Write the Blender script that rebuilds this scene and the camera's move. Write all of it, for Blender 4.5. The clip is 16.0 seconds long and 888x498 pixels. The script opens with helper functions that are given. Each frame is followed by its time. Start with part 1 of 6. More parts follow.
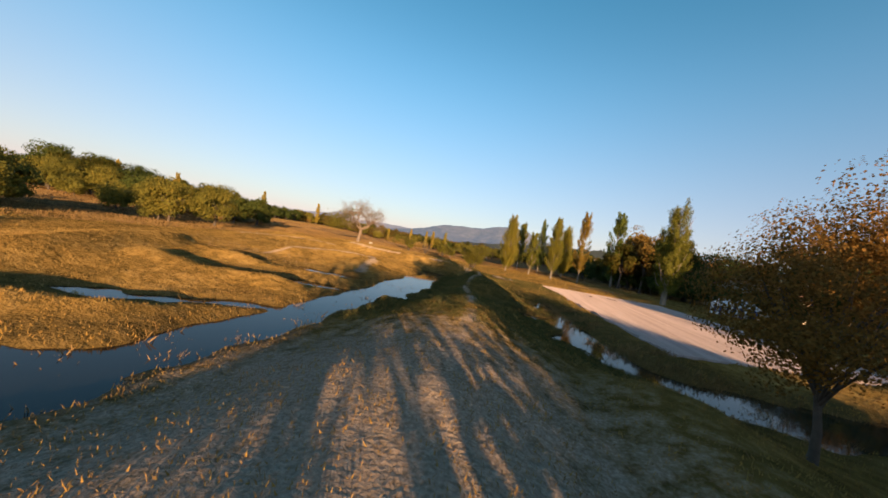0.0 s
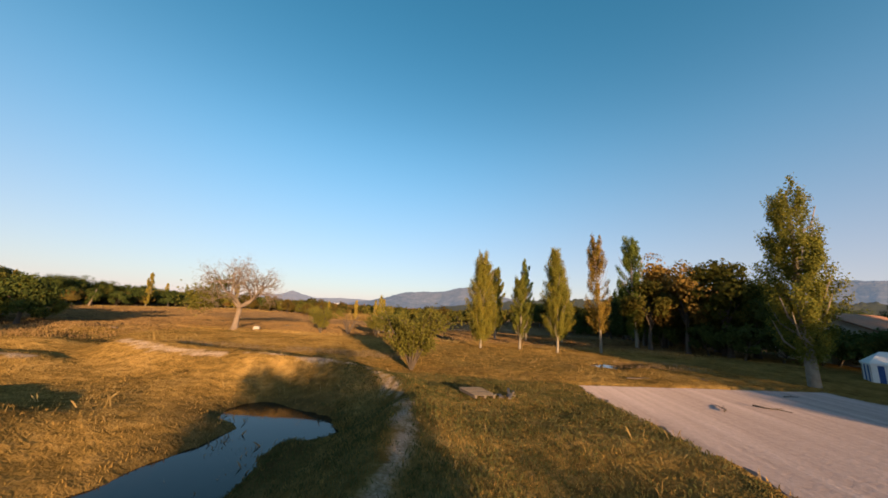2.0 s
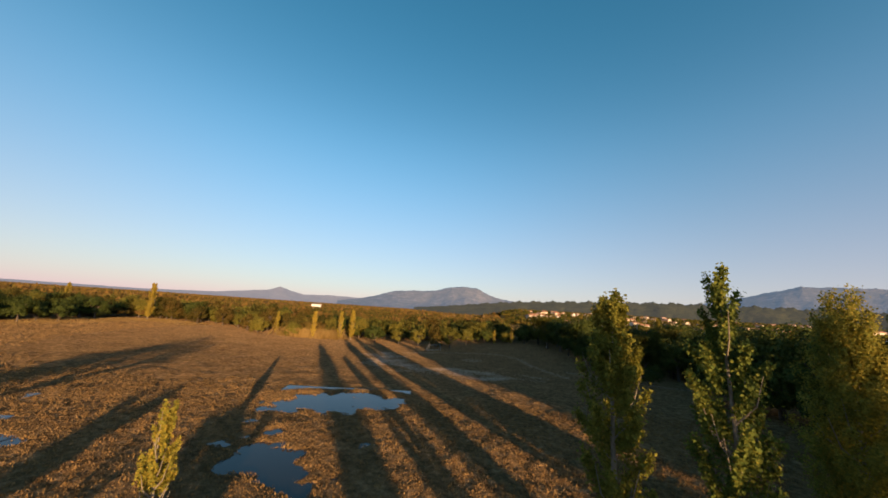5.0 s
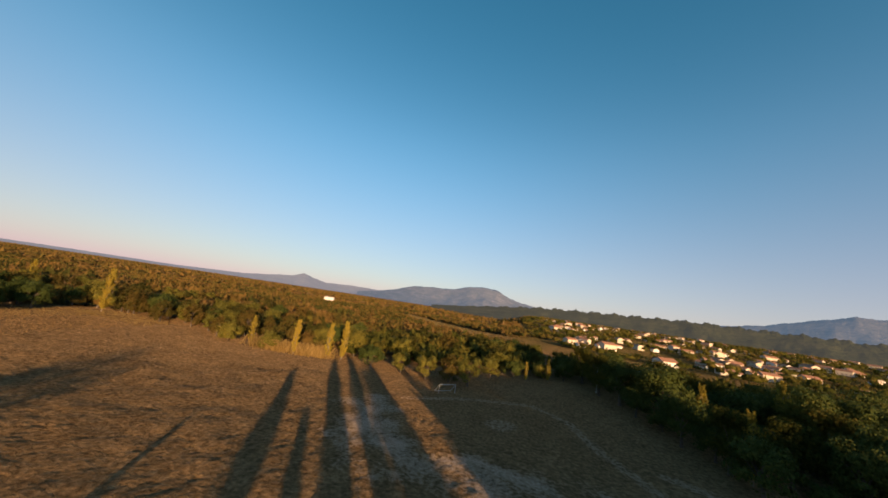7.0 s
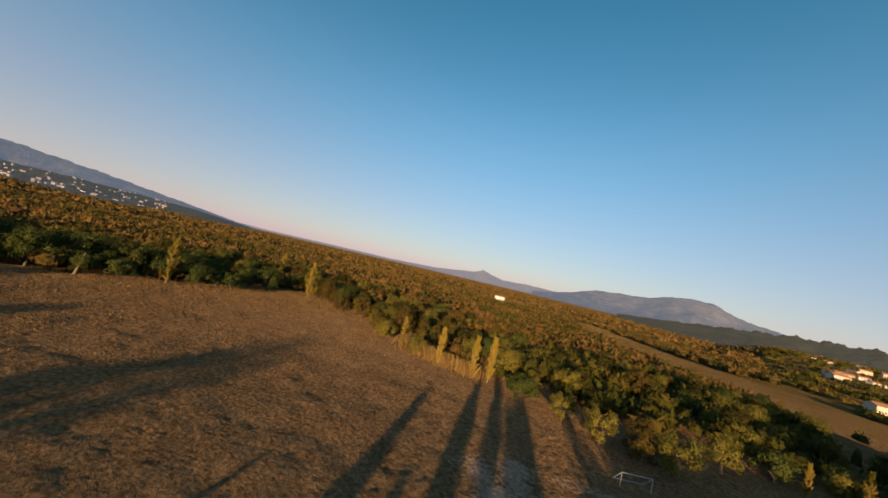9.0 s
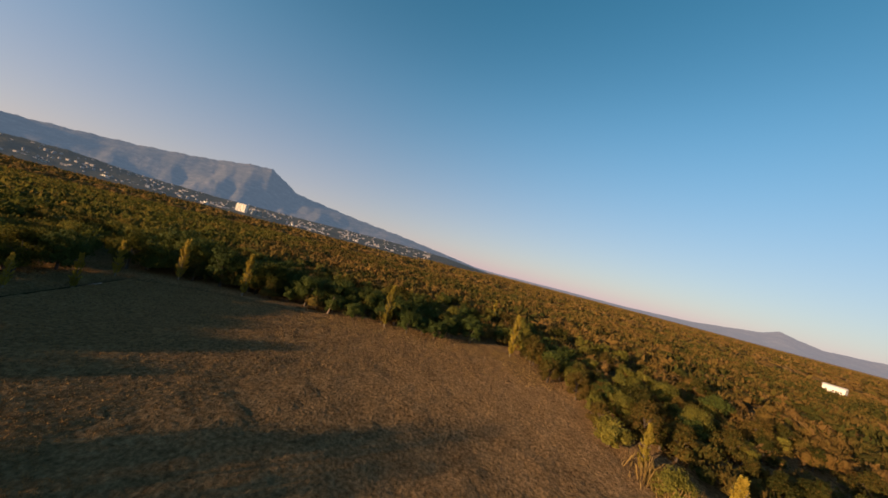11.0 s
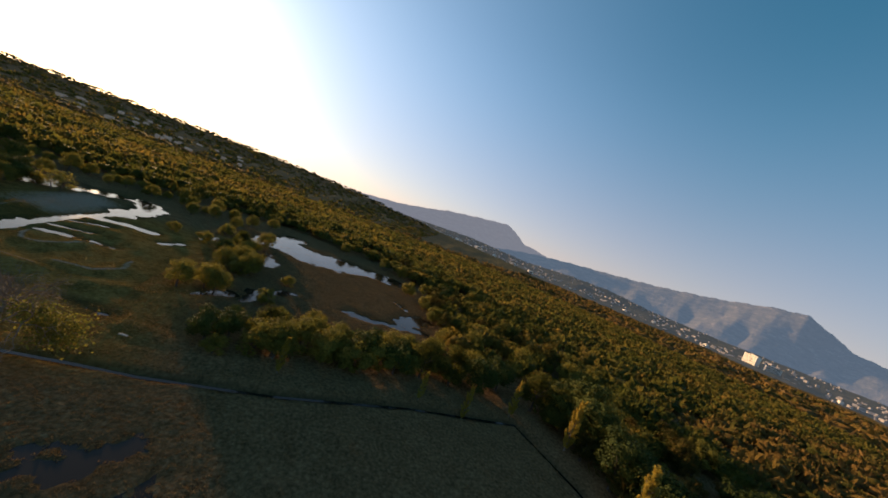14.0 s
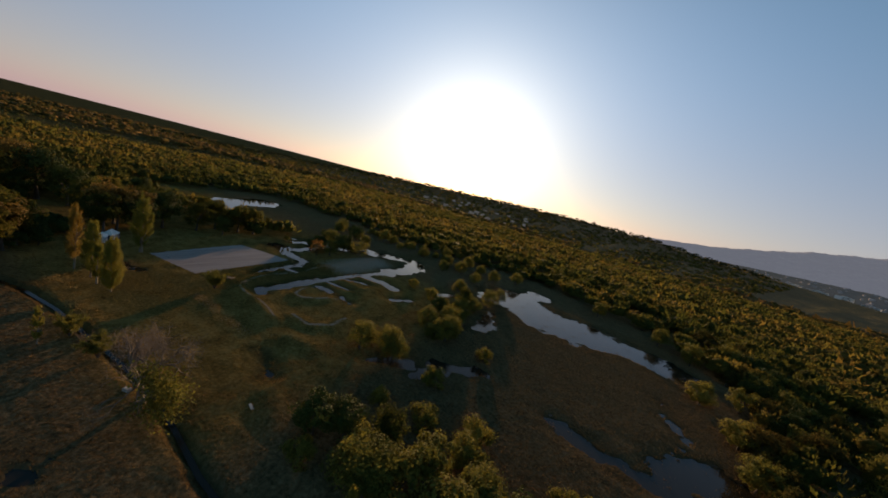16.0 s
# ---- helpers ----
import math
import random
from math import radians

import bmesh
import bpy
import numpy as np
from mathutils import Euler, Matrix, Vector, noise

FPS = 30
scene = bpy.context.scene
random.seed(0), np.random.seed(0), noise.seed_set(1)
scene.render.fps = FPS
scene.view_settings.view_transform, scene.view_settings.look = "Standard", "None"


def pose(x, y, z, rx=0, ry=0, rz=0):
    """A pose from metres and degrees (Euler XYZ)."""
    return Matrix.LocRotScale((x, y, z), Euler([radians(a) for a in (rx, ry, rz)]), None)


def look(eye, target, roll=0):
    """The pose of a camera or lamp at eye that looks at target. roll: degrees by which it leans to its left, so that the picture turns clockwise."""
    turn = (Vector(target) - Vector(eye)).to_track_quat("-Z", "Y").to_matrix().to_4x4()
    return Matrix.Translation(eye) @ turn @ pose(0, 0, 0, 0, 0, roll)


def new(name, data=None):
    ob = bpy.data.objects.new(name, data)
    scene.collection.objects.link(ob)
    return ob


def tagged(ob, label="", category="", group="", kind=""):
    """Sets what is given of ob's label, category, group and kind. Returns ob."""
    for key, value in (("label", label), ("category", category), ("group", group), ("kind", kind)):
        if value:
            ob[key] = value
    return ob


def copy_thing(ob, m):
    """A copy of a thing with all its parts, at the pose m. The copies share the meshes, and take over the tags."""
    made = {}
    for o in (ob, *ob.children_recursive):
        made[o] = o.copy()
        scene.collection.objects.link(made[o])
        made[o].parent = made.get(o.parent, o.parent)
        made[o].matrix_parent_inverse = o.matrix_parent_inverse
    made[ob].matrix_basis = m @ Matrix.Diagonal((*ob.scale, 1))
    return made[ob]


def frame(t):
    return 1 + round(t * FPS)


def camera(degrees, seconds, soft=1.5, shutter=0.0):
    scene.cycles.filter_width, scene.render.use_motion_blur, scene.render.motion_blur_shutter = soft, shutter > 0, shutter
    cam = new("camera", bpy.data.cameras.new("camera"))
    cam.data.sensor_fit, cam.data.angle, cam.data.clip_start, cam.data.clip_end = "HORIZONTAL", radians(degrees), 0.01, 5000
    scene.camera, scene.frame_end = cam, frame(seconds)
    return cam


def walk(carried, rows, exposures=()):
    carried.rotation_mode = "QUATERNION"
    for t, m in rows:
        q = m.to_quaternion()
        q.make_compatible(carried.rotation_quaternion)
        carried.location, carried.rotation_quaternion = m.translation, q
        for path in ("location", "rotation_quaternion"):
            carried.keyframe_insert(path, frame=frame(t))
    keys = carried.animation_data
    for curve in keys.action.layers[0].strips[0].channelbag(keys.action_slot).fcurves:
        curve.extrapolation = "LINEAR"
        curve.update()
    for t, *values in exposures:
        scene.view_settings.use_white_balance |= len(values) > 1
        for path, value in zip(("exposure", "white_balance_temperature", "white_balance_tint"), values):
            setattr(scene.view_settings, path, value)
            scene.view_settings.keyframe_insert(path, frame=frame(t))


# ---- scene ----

def aim(x, y, z, yaw, pitch, roll):
    """A camera pose from a place and from degrees to the left, up and of lean to the left."""
    a, p = radians(yaw), radians(pitch)
    eye = Vector((x, y, z))
    way = Vector((-math.sin(a) * math.cos(p), math.cos(a) * math.cos(p), math.sin(p)))
    return look(eye, eye + way, roll)


# seconds, x, y, z, heading to the left of north, pitch, lean
FLIGHT = [
    (0, 0.09, 0.06, 3.60, 10.74, -1.46, 9.95),
    (0.5, -0.52, 5.60, 3.05, 2.73, 2.12, -1.37),
    (1, -0.53, 11.21, 3.03, 2.81, 6.47, -1.41),
    (1.5, -0.50, 16.69, 3.39, 3.06, 10.17, -0.70),
    (2, -0.55, 22.36, 3.79, 4.91, 11.00, 2.90),
    (2.5, -0.87, 28.19, 4.47, 4.58, 9.79, 2.97),
    (3, -1.51, 33.85, 5.88, 4.10, 9.17, 2.83),
    (3.5, -2.00, 38.60, 6.75, 3.09, 9.46, 2.95),
    (4, -2.27, 43.30, 7.55, 2.70, 9.55, 3.13),
    (4.5, -2.80, 48.90, 8.40, 3.60, 10.50, 3.80),
    (4.7, -2.84, 50.80, 8.60, 3.45, 10.90, 3.85),
    (6.8, -4.75, 74.12, 13.51, 4.26, 10.70, 5.00),
    (7, -5.05, 75.96, 14.20, 7.35, 10.11, 8.66),
    (7.5, -5.21, 79.90, 15.48, 13.59, 8.87, 12.17),
    (8, -5.10, 84.40, 16.60, 21.21, 7.19, 14.80),
    (8.2, -5.25, 86.30, 16.95, 24.20, 6.51, 14.60),
    (10.3, -14.25, 101.69, 17.94, 63.98, 1.34, 13.51),
    (10.5, -15.83, 103.12, 18.56, 67.85, 1.24, 13.92),
    (11, -20.64, 106.15, 20.13, 77.65, 1.82, 14.65),
    (11.5, -26.26, 108.78, 21.28, 91.20, 2.68, 15.15),
    (12, -31.09, 111.01, 22.32, 106.09, 2.09, 17.35),
    (12.5, -36.49, 111.54, 24.20, 120.46, -0.63, 21.17),
    (13, -42.40, 110.40, 25.72, 134.14, -1.76, 24.01),
    (13.5, -48.09, 107.26, 27.14, 146.70, -2.78, 25.61),
    (14, -53.07, 102.76, 27.87, 156.78, -3.05, 21.95),
    (14.5, -57.56, 97.76, 27.99, 170.41, -3.85, 18.39),
    (15, -61.22, 91.71, 28.41, 182.02, -5.71, 16.55),
    (15.5, -63.92, 83.77, 29.80, 192.73, -9.06, 15.10),
    (16, -67.32, 75.17, 30.47, 206.15, -10.40, 14.55),
]
cam = camera(108.9, 16.0, soft=1.7)
walk(cam, [(row[0], aim(*row[1:])) for row in FLIGHT],
     exposures=[(0, 1.46, 6500, 10), (4.5, 1.34, 6500, 10), (7.5, 1.14, 6500, 10), (10.5, 1.04, 6500, 10), (12, 1.12, 6500, 10), (13.5, 1.16, 6500, 10), (15, 0.92, 6500, 10), (16, 0.58, 6500, 10)])

# ---- light ----
SUN_AZ, SUN_EL = 205.2, 7.2
to_sun = Vector((-math.sin(radians(SUN_AZ)) * math.cos(radians(SUN_EL)),
                 math.cos(radians(SUN_AZ)) * math.cos(radians(SUN_EL)), math.sin(radians(SUN_EL))))
world = bpy.data.worlds.new("evening_sky")
scene.world = world
world.use_nodes = True
wn, wl = world.node_tree.nodes, world.node_tree.links
sky = wn.new("ShaderNodeTexSky")
sky.sky_type = "NISHITA"
sky.sun_disc = False
sky.sun_elevation = radians(SUN_EL)
sky.sun_rotation = radians(360 - SUN_AZ)
sky.altitude = 50
sky.air_density = 1.0
sky.dust_density = 0.5
sky.ozone_density = 2.8
# evening haze: pale and a little pink all round the horizon, deep teal overhead
where = wn.new("ShaderNodeTexCoord")
toward = wn.new("ShaderNodeVectorMath")
toward.operation = "DOT_PRODUCT"
toward.inputs[1].default_value = to_sun
wl.new(where.outputs["Generated"], toward.inputs[0])
sunward = wn.new("ShaderNodeMapRange")
sunward.inputs["From Min"].default_value, sunward.inputs["From Max"].default_value = 0.1, 1.0
wl.new(toward.outputs["Value"], sunward.inputs["Value"])
shift = wn.new("ShaderNodeMix")
shift.data_type = "RGBA"
shift.inputs[6].default_value = (0.42, 1.03, 0.96, 1)
shift.inputs[7].default_value = (0.90, 0.98, 0.97, 1)
wl.new(sunward.outputs[0], shift.inputs[0])
# thicker air dims the lowest sky
split = wn.new("ShaderNodeSeparateXYZ")
wl.new(where.outputs["Generated"], split.inputs[0])
dimmed = wn.new("ShaderNodeMapRange")
dimmed.interpolation_type = "SMOOTHSTEP"
dimmed.inputs["From Min"].default_value, dimmed.inputs["From Max"].default_value = -0.05, 0.50
dimmed.inputs["To Min"].default_value, dimmed.inputs["To Max"].default_value = 0.42, 1.14
wl.new(split.outputs["Z"], dimmed.inputs["Value"])
clear_air = wn.new("ShaderNodeVectorMath")
clear_air.operation = "SCALE"
wl.new(sky.outputs["Color"], clear_air.inputs[0])
wl.new(dimmed.outputs[0], clear_air.inputs["Scale"])
tone = wn.new("ShaderNodeVectorMath")
tone.operation = "MULTIPLY"
wl.new(shift.outputs[2], tone.inputs[1])
wl.new(clear_air.outputs[0], tone.inputs[0])
low = wn.new("ShaderNodeMath")
low.operation, low.use_clamp = "SUBTRACT", True
low.inputs[0].default_value = 1.0
wl.new(split.outputs["Z"], low.inputs[1])
thick = wn.new("ShaderNodeMath")
thick.operation = "POWER"
thick.inputs[1].default_value = 3.6
wl.new(low.outputs[0], thick.inputs[0])
haze = wn.new("ShaderNodeVectorMath")
haze.operation = "SCALE"
haze.inputs[0].default_value = (2.85, 1.56, 1.98)
wl.new(thick.outputs[0], haze.inputs["Scale"])
air = wn.new("ShaderNodeVectorMath")
air.operation = "ADD"
wl.new(tone.outputs[0], air.inputs[0])
wl.new(haze.outputs[0], air.inputs[1])
# the rosy glow of the sky opposite the sun
wide = wn.new("ShaderNodeMath")
wide.operation = "POWER"
wide.inputs[1].default_value = 1.9
wl.new(low.outputs[0], wide.inputs[0])
opposite = wn.new("ShaderNodeMapRange")
opposite.inputs["From Min"].default_value, opposite.inputs["From Max"].default_value = -0.4, -0.97
wl.new(toward.outputs["Value"], opposite.inputs["Value"])
both = wn.new("ShaderNodeMath")
both.operation = "MULTIPLY"
wl.new(wide.outputs[0], both.inputs[0])
wl.new(opposite.outputs[0], both.inputs[1])
rose = wn.new("ShaderNodeVectorMath")
rose.operation = "SCALE"
rose.inputs[0].default_value = (0.34, 0.10, 0.20)
wl.new(both.outputs[0], rose.inputs["Scale"])
glow = wn.new("ShaderNodeVectorMath")
glow.operation = "ADD"
wl.new(air.outputs[0], glow.inputs[0])
wl.new(rose.outputs[0], glow.inputs[1])
# the sun's wide bright aureole in the hazy air
lit_side = wn.new("ShaderNodeMath")
lit_side.operation = "MAXIMUM"
lit_side.inputs[1].default_value = 0.0
wl.new(toward.outputs["Value"], lit_side.inputs[0])
shine = glow
for power, colour in ((2.5, (0.80, 0.80, 0.80)), (12.0, (1.1, 1.0, 0.9)), (60.0, (3.0, 2.6, 2.1))):
    ring_ = wn.new("ShaderNodeMath")
    ring_.operation = "POWER"
    ring_.inputs[1].default_value = power
    wl.new(lit_side.outputs[0], ring_.inputs[0])
    tinted = wn.new("ShaderNodeVectorMath")
    tinted.operation = "SCALE"
    tinted.inputs[0].default_value = colour
    wl.new(ring_.outputs[0], tinted.inputs["Scale"])
    added = wn.new("ShaderNodeVectorMath")
    added.operation = "ADD"
    wl.new(shine.outputs[0], added.inputs[0])
    wl.new(tinted.outputs[0], added.inputs[1])
    shine = added
wl.new(shine.outputs[0], wn["Background"].inputs["Color"])
wn["Background"].inputs["Strength"].default_value = 0.09
sun_data = bpy.data.lights.new("sun", "SUN")
sun_data.energy, sun_data.angle, sun_data.color = 5.0, radians(0.5), (1.0, 0.61, 0.30)
sun = new("sun", sun_data)
sun.matrix_world = Matrix.Translation((0, -60, 120)) @ to_sun.to_track_quat("Z", "Y").to_matrix().to_4x4()


# ---- materials ----
def material(name, rough=0.8, spec=0.3):
    m = bpy.data.materials.new(name)
    m.use_nodes = True
    b = m.node_tree.nodes["Principled BSDF"]
    b.inputs["Roughness"].default_value = rough
    b.inputs["Specular IOR Level"].default_value = spec
    return m, m.node_tree.nodes, m.node_tree.links, b


def noise_node(n, l, scale, detail=4.0, rough=0.55, co=None):
    t = n.new("ShaderNodeTexNoise")
    t.inputs["Scale"].default_value, t.inputs["Detail"].default_value = scale, detail
    t.inputs["Roughness"].default_value = rough
    if co is not None:
        l.new(co, t.inputs["Vector"])
    return t.outputs["Fac"]


DEPTH = 0.80  # how deep all pigments are


def ramp_node(n, l, fac, stops):
    r = n.new("ShaderNodeValToRGB")
    while len(r.color_ramp.elements) < len(stops):
        r.color_ramp.elements.new(0.5)
    for e, (p, c) in zip(r.color_ramp.elements, stops):
        e.position, e.color = p, (*(DEPTH * q for q in c), 1)
    l.new(fac, r.inputs["Fac"])
    return r.outputs["Color"]


def mix_node(n, l, fac, a, b):
    m = n.new("ShaderNodeMix")
    m.data_type = "RGBA"
    for sock, v in ((m.inputs[0], fac), (m.inputs[6], a), (m.inputs[7], b)):
        if isinstance(v, (int, float)):
            sock.default_value = v
        elif isinstance(v, tuple):
            sock.default_value = (*v, 1)
        else:
            l.new(v, sock)
    return m.outputs[2]


def math_node(n, l, op, a, b=0.5, clamp=False):
    m = n.new("ShaderNodeMath")
    m.operation, m.use_clamp = op, clamp
    for sock, v in ((m.inputs[0], a), (m.inputs[1], b)):
        if isinstance(v, (int, float)):
            sock.default_value = v
        else:
            l.new(v, sock)
    return m.outputs[0]


def bump_node(n, l, b, height, strength=0.5, dist=0.1):
    u = n.new("ShaderNodeBump")
    u.inputs["Strength"].default_value, u.inputs["Distance"].default_value = strength, dist
    l.new(height, u.inputs["Height"])
    l.new(u.outputs["Normal"], b.inputs["Normal"])


def place_of(n):
    return n.new("ShaderNodeNewGeometry").outputs["Position"]


def layer(n, name):
    a = n.new("ShaderNodeAttribute")
    a.attribute_name = name
    return a.outputs["Fac"]


def plain(name, colour, rough=0.8, vary=0.25, scale=3.0, spec=0.3, bump=0.0):
    """One colour with stains at two scales."""
    m, n, l, b = material(name, rough, spec)
    co = place_of(n)
    f = math_node(n, l, "ADD", math_node(n, l, "MULTIPLY", noise_node(n, l, scale, co=co), 0.6),
                  math_node(n, l, "MULTIPLY", noise_node(n, l, scale * 9, co=co), 0.4))
    lo = tuple(c * (1 - vary) for c in colour)
    hi = tuple(min(1, c * (1 + vary)) for c in colour)
    l.new(ramp_node(n, l, f, ((0.3, lo), (0.7, hi))), b.inputs["Base Color"])
    if bump:
        bump_node(n, l, b, f, bump, 0.05)
    return m


def leaf_material(name, stops, sheer=0.35, rough=0.75, spec=0.08, single=0.40, grain=0.0):
    """Leaves: the colour goes from leaf to leaf and from tree to tree; light shines through."""
    m, n, l, b = material(name, rough, spec)
    geo = n.new("ShaderNodeNewGeometry")
    info = n.new("ShaderNodeObjectInfo")
    f = math_node(n, l, "ADD", math_node(n, l, "MULTIPLY", geo.outputs["Random Per Island"], single),
                  math_node(n, l, "MULTIPLY", info.outputs["Random"], 0.30))
    f = math_node(n, l, "ADD", f, math_node(n, l, "MULTIPLY", layer(n, "tint"), 0.5))
    f = math_node(n, l, "ADD", f, math_node(n, l, "MULTIPLY", noise_node(n, l, 0.5, 2.0, co=geo.outputs["Position"]), 0.3))
    if grain:
        f = math_node(n, l, "ADD", f, math_node(n, l, "MULTIPLY", math_node(n, l, "SUBTRACT", noise_node(n, l, 3.5, 4.0, 0.75, geo.outputs["Position"]), 0.45), grain))
    f = math_node(n, l, "SUBTRACT", f, 0.22, True)
    col = ramp_node(n, l, f, stops)
    l.new(col, b.inputs["Base Color"])
    if grain:
        bump_node(n, l, b, noise_node(n, l, 2.0, 6.0, 0.82, geo.outputs["Position"]), 0.8, 0.6)
    else:
        bump_node(n, l, b, noise_node(n, l, 1.6, 3.0, 0.7, geo.outputs["Position"]), 0.5, 0.3)
    t = n.new("ShaderNodeBsdfTranslucent")
    l.new(col, t.inputs["Color"])
    mix = n.new("ShaderNodeMixShader")
    mix.inputs[0].default_value = sheer
    l.new(b.outputs[0], mix.inputs[1])
    l.new(t.outputs[0], mix.inputs[2])
    l.new(mix.outputs[0], n["Material Output"].inputs["Surface"])
    return m


LEAF_POPLAR = leaf_material("poplar_leaves", ((0.05, (0.115, 0.132, 0.023)), (0.45, (0.235, 0.222, 0.038)), (0.75, (0.39, 0.295, 0.045)), (1.0, (0.50, 0.29, 0.05))), 0.4)
LEAF_POPLAR_GOLD = leaf_material("golden_poplar_leaves", ((0.05, (0.20, 0.175, 0.03)), (0.5, (0.42, 0.32, 0.05)), (1.0, (0.56, 0.38, 0.07))), 0.45)
LEAF_POPLAR_GREEN = leaf_material("green_poplar_leaves", ((0.0, (0.07, 0.11, 0.025)), (0.5, (0.14, 0.175, 0.035)), (1.0, (0.30, 0.27, 0.045))), 0.4)
LEAF_POPLAR_AMBER = leaf_material("amber_poplar_leaves", ((0.0, (0.14, 0.13, 0.03)), (0.4, (0.32, 0.21, 0.04)), (1.0, (0.46, 0.22, 0.05))), 0.4)
LEAF_GREEN = leaf_material("oak_leaves", ((0.0, (0.030, 0.045, 0.012)), (0.5, (0.065, 0.085, 0.018)), (0.9, (0.15, 0.13, 0.025)), (1.0, (0.22, 0.15, 0.03))), 0.18)
LEAF_OLIVE = leaf_material("willow_leaves", ((0.0, (0.09, 0.095, 0.02)), (0.5, (0.21, 0.19, 0.036)), (1.0, (0.37, 0.265, 0.045))), 0.4)
LEAF_AUTUMN = leaf_material("autumn_leaves", ((0.0, (0.028, 0.038, 0.011)), (0.25, (0.070, 0.073, 0.019)), (0.5, (0.148, 0.102, 0.027)), (0.78, (0.205, 0.120, 0.037)), (1.0, (0.17, 0.122, 0.060))), 0.28, 0.9, 0.02, 0.20, 0.9)
LEAF_WOOD = leaf_material("mixed_wood_leaves", ((0.0, (0.040, 0.054, 0.013)), (0.4, (0.115, 0.115, 0.022)), (0.75, (0.19, 0.140, 0.030)), (1.0, (0.27, 0.165, 0.036))), 0.48, 0.8, 0.05, 0.22, 1.2)
LEAF_OAKGOLD = leaf_material("golden_oak_leaves", ((0.0, (0.08, 0.07, 0.018)), (0.4, (0.22, 0.14, 0.033)), (1.0, (0.44, 0.25, 0.06))), 0.35)
LEAF_AMBER = leaf_material("amber_leaves", ((0.0, (0.10, 0.07, 0.02)), (0.35, (0.28, 0.15, 0.035)), (1.0, (0.46, 0.23, 0.06))), 0.45)
LEAF_PINE = leaf_material("pine_needles", ((0.0, (0.018, 0.028, 0.012)), (1.0, (0.06, 0.065, 0.02))), 0.15, 0.7)
BARK_PALE = plain("pale_bark", (0.23, 0.195, 0.15), 0.85, 0.35, 4.0, bump=0.5)
BARK = plain("grey_brown_bark", (0.10, 0.078, 0.06), 0.9, 0.4, 5.0, bump=0.6)
BARK_BARE = plain("weathered_pale_branches", (0.20, 0.152, 0.112), 0.9, 0.3, 3.0, bump=0.5)
STUBBLE = leaf_material("meadow_grass_tufts", ((0.0, (0.125, 0.082, 0.036)), (0.5, (0.250, 0.156, 0.065)), (1.0, (0.36, 0.242, 0.115))), 0.12, 1.0, 0.0, 0.25)
MEADOW = leaf_material("short_golden_grass", ((0.0, (0.16, 0.105, 0.03)), (0.5, (0.34, 0.212, 0.058)), (1.0, (0.50, 0.32, 0.105))), 0.28, 1.0, 0.0, 0.25)
BANK = leaf_material("green_bank_grass", ((0.0, (0.040, 0.050, 0.018)), (0.5, (0.085, 0.088, 0.030)), (1.0, (0.19, 0.15, 0.06))), 0.2, 1.0, 0.0, 0.4)
STRAW = leaf_material("dry_grass_blades", ((0.0, (0.10, 0.085, 0.025)), (0.45, (0.27, 0.18, 0.06)), (1.0, (0.46, 0.32, 0.13))), 0.35, 0.7)
REED = leaf_material("dead_reed_stalks", ((0.0, (0.16, 0.11, 0.06)), (1.0, (0.45, 0.33, 0.19))), 0.3, 0.8)
WALL_CREAM = plain("cream_render", (0.60, 0.51, 0.40), 0.9, 0.08, 0.7)
WALL_WHITE = plain("white_render", (0.78, 0.75, 0.70), 0.9, 0.06, 0.7)
ROOF_TILE = plain("terracotta_roof_tiles", (0.34, 0.17, 0.10), 0.85, 0.3, 2.5, bump=0.5)
GLASS_DARK = plain("dark_window_glass", (0.03, 0.035, 0.04), 0.15, 0.2, 0.5, 0.5)
CANVAS_WHITE = plain("white_canvas", (0.80, 0.79, 0.77), 0.75, 0.06, 1.5)
CANVAS_BLUE = plain("blue_canvas", (0.04, 0.09, 0.26), 0.75, 0.15, 1.5)
TIMBER = plain("weathered_timber", (0.17, 0.135, 0.10), 0.85, 0.3, 6.0, bump=0.4)
METAL_GREY = plain("galvanised_steel", (0.32, 0.32, 0.32), 0.45, 0.1, 4.0)
STONE = plain("pale_concrete", (0.38, 0.36, 0.33), 0.85, 0.2, 4.0, bump=0.4)


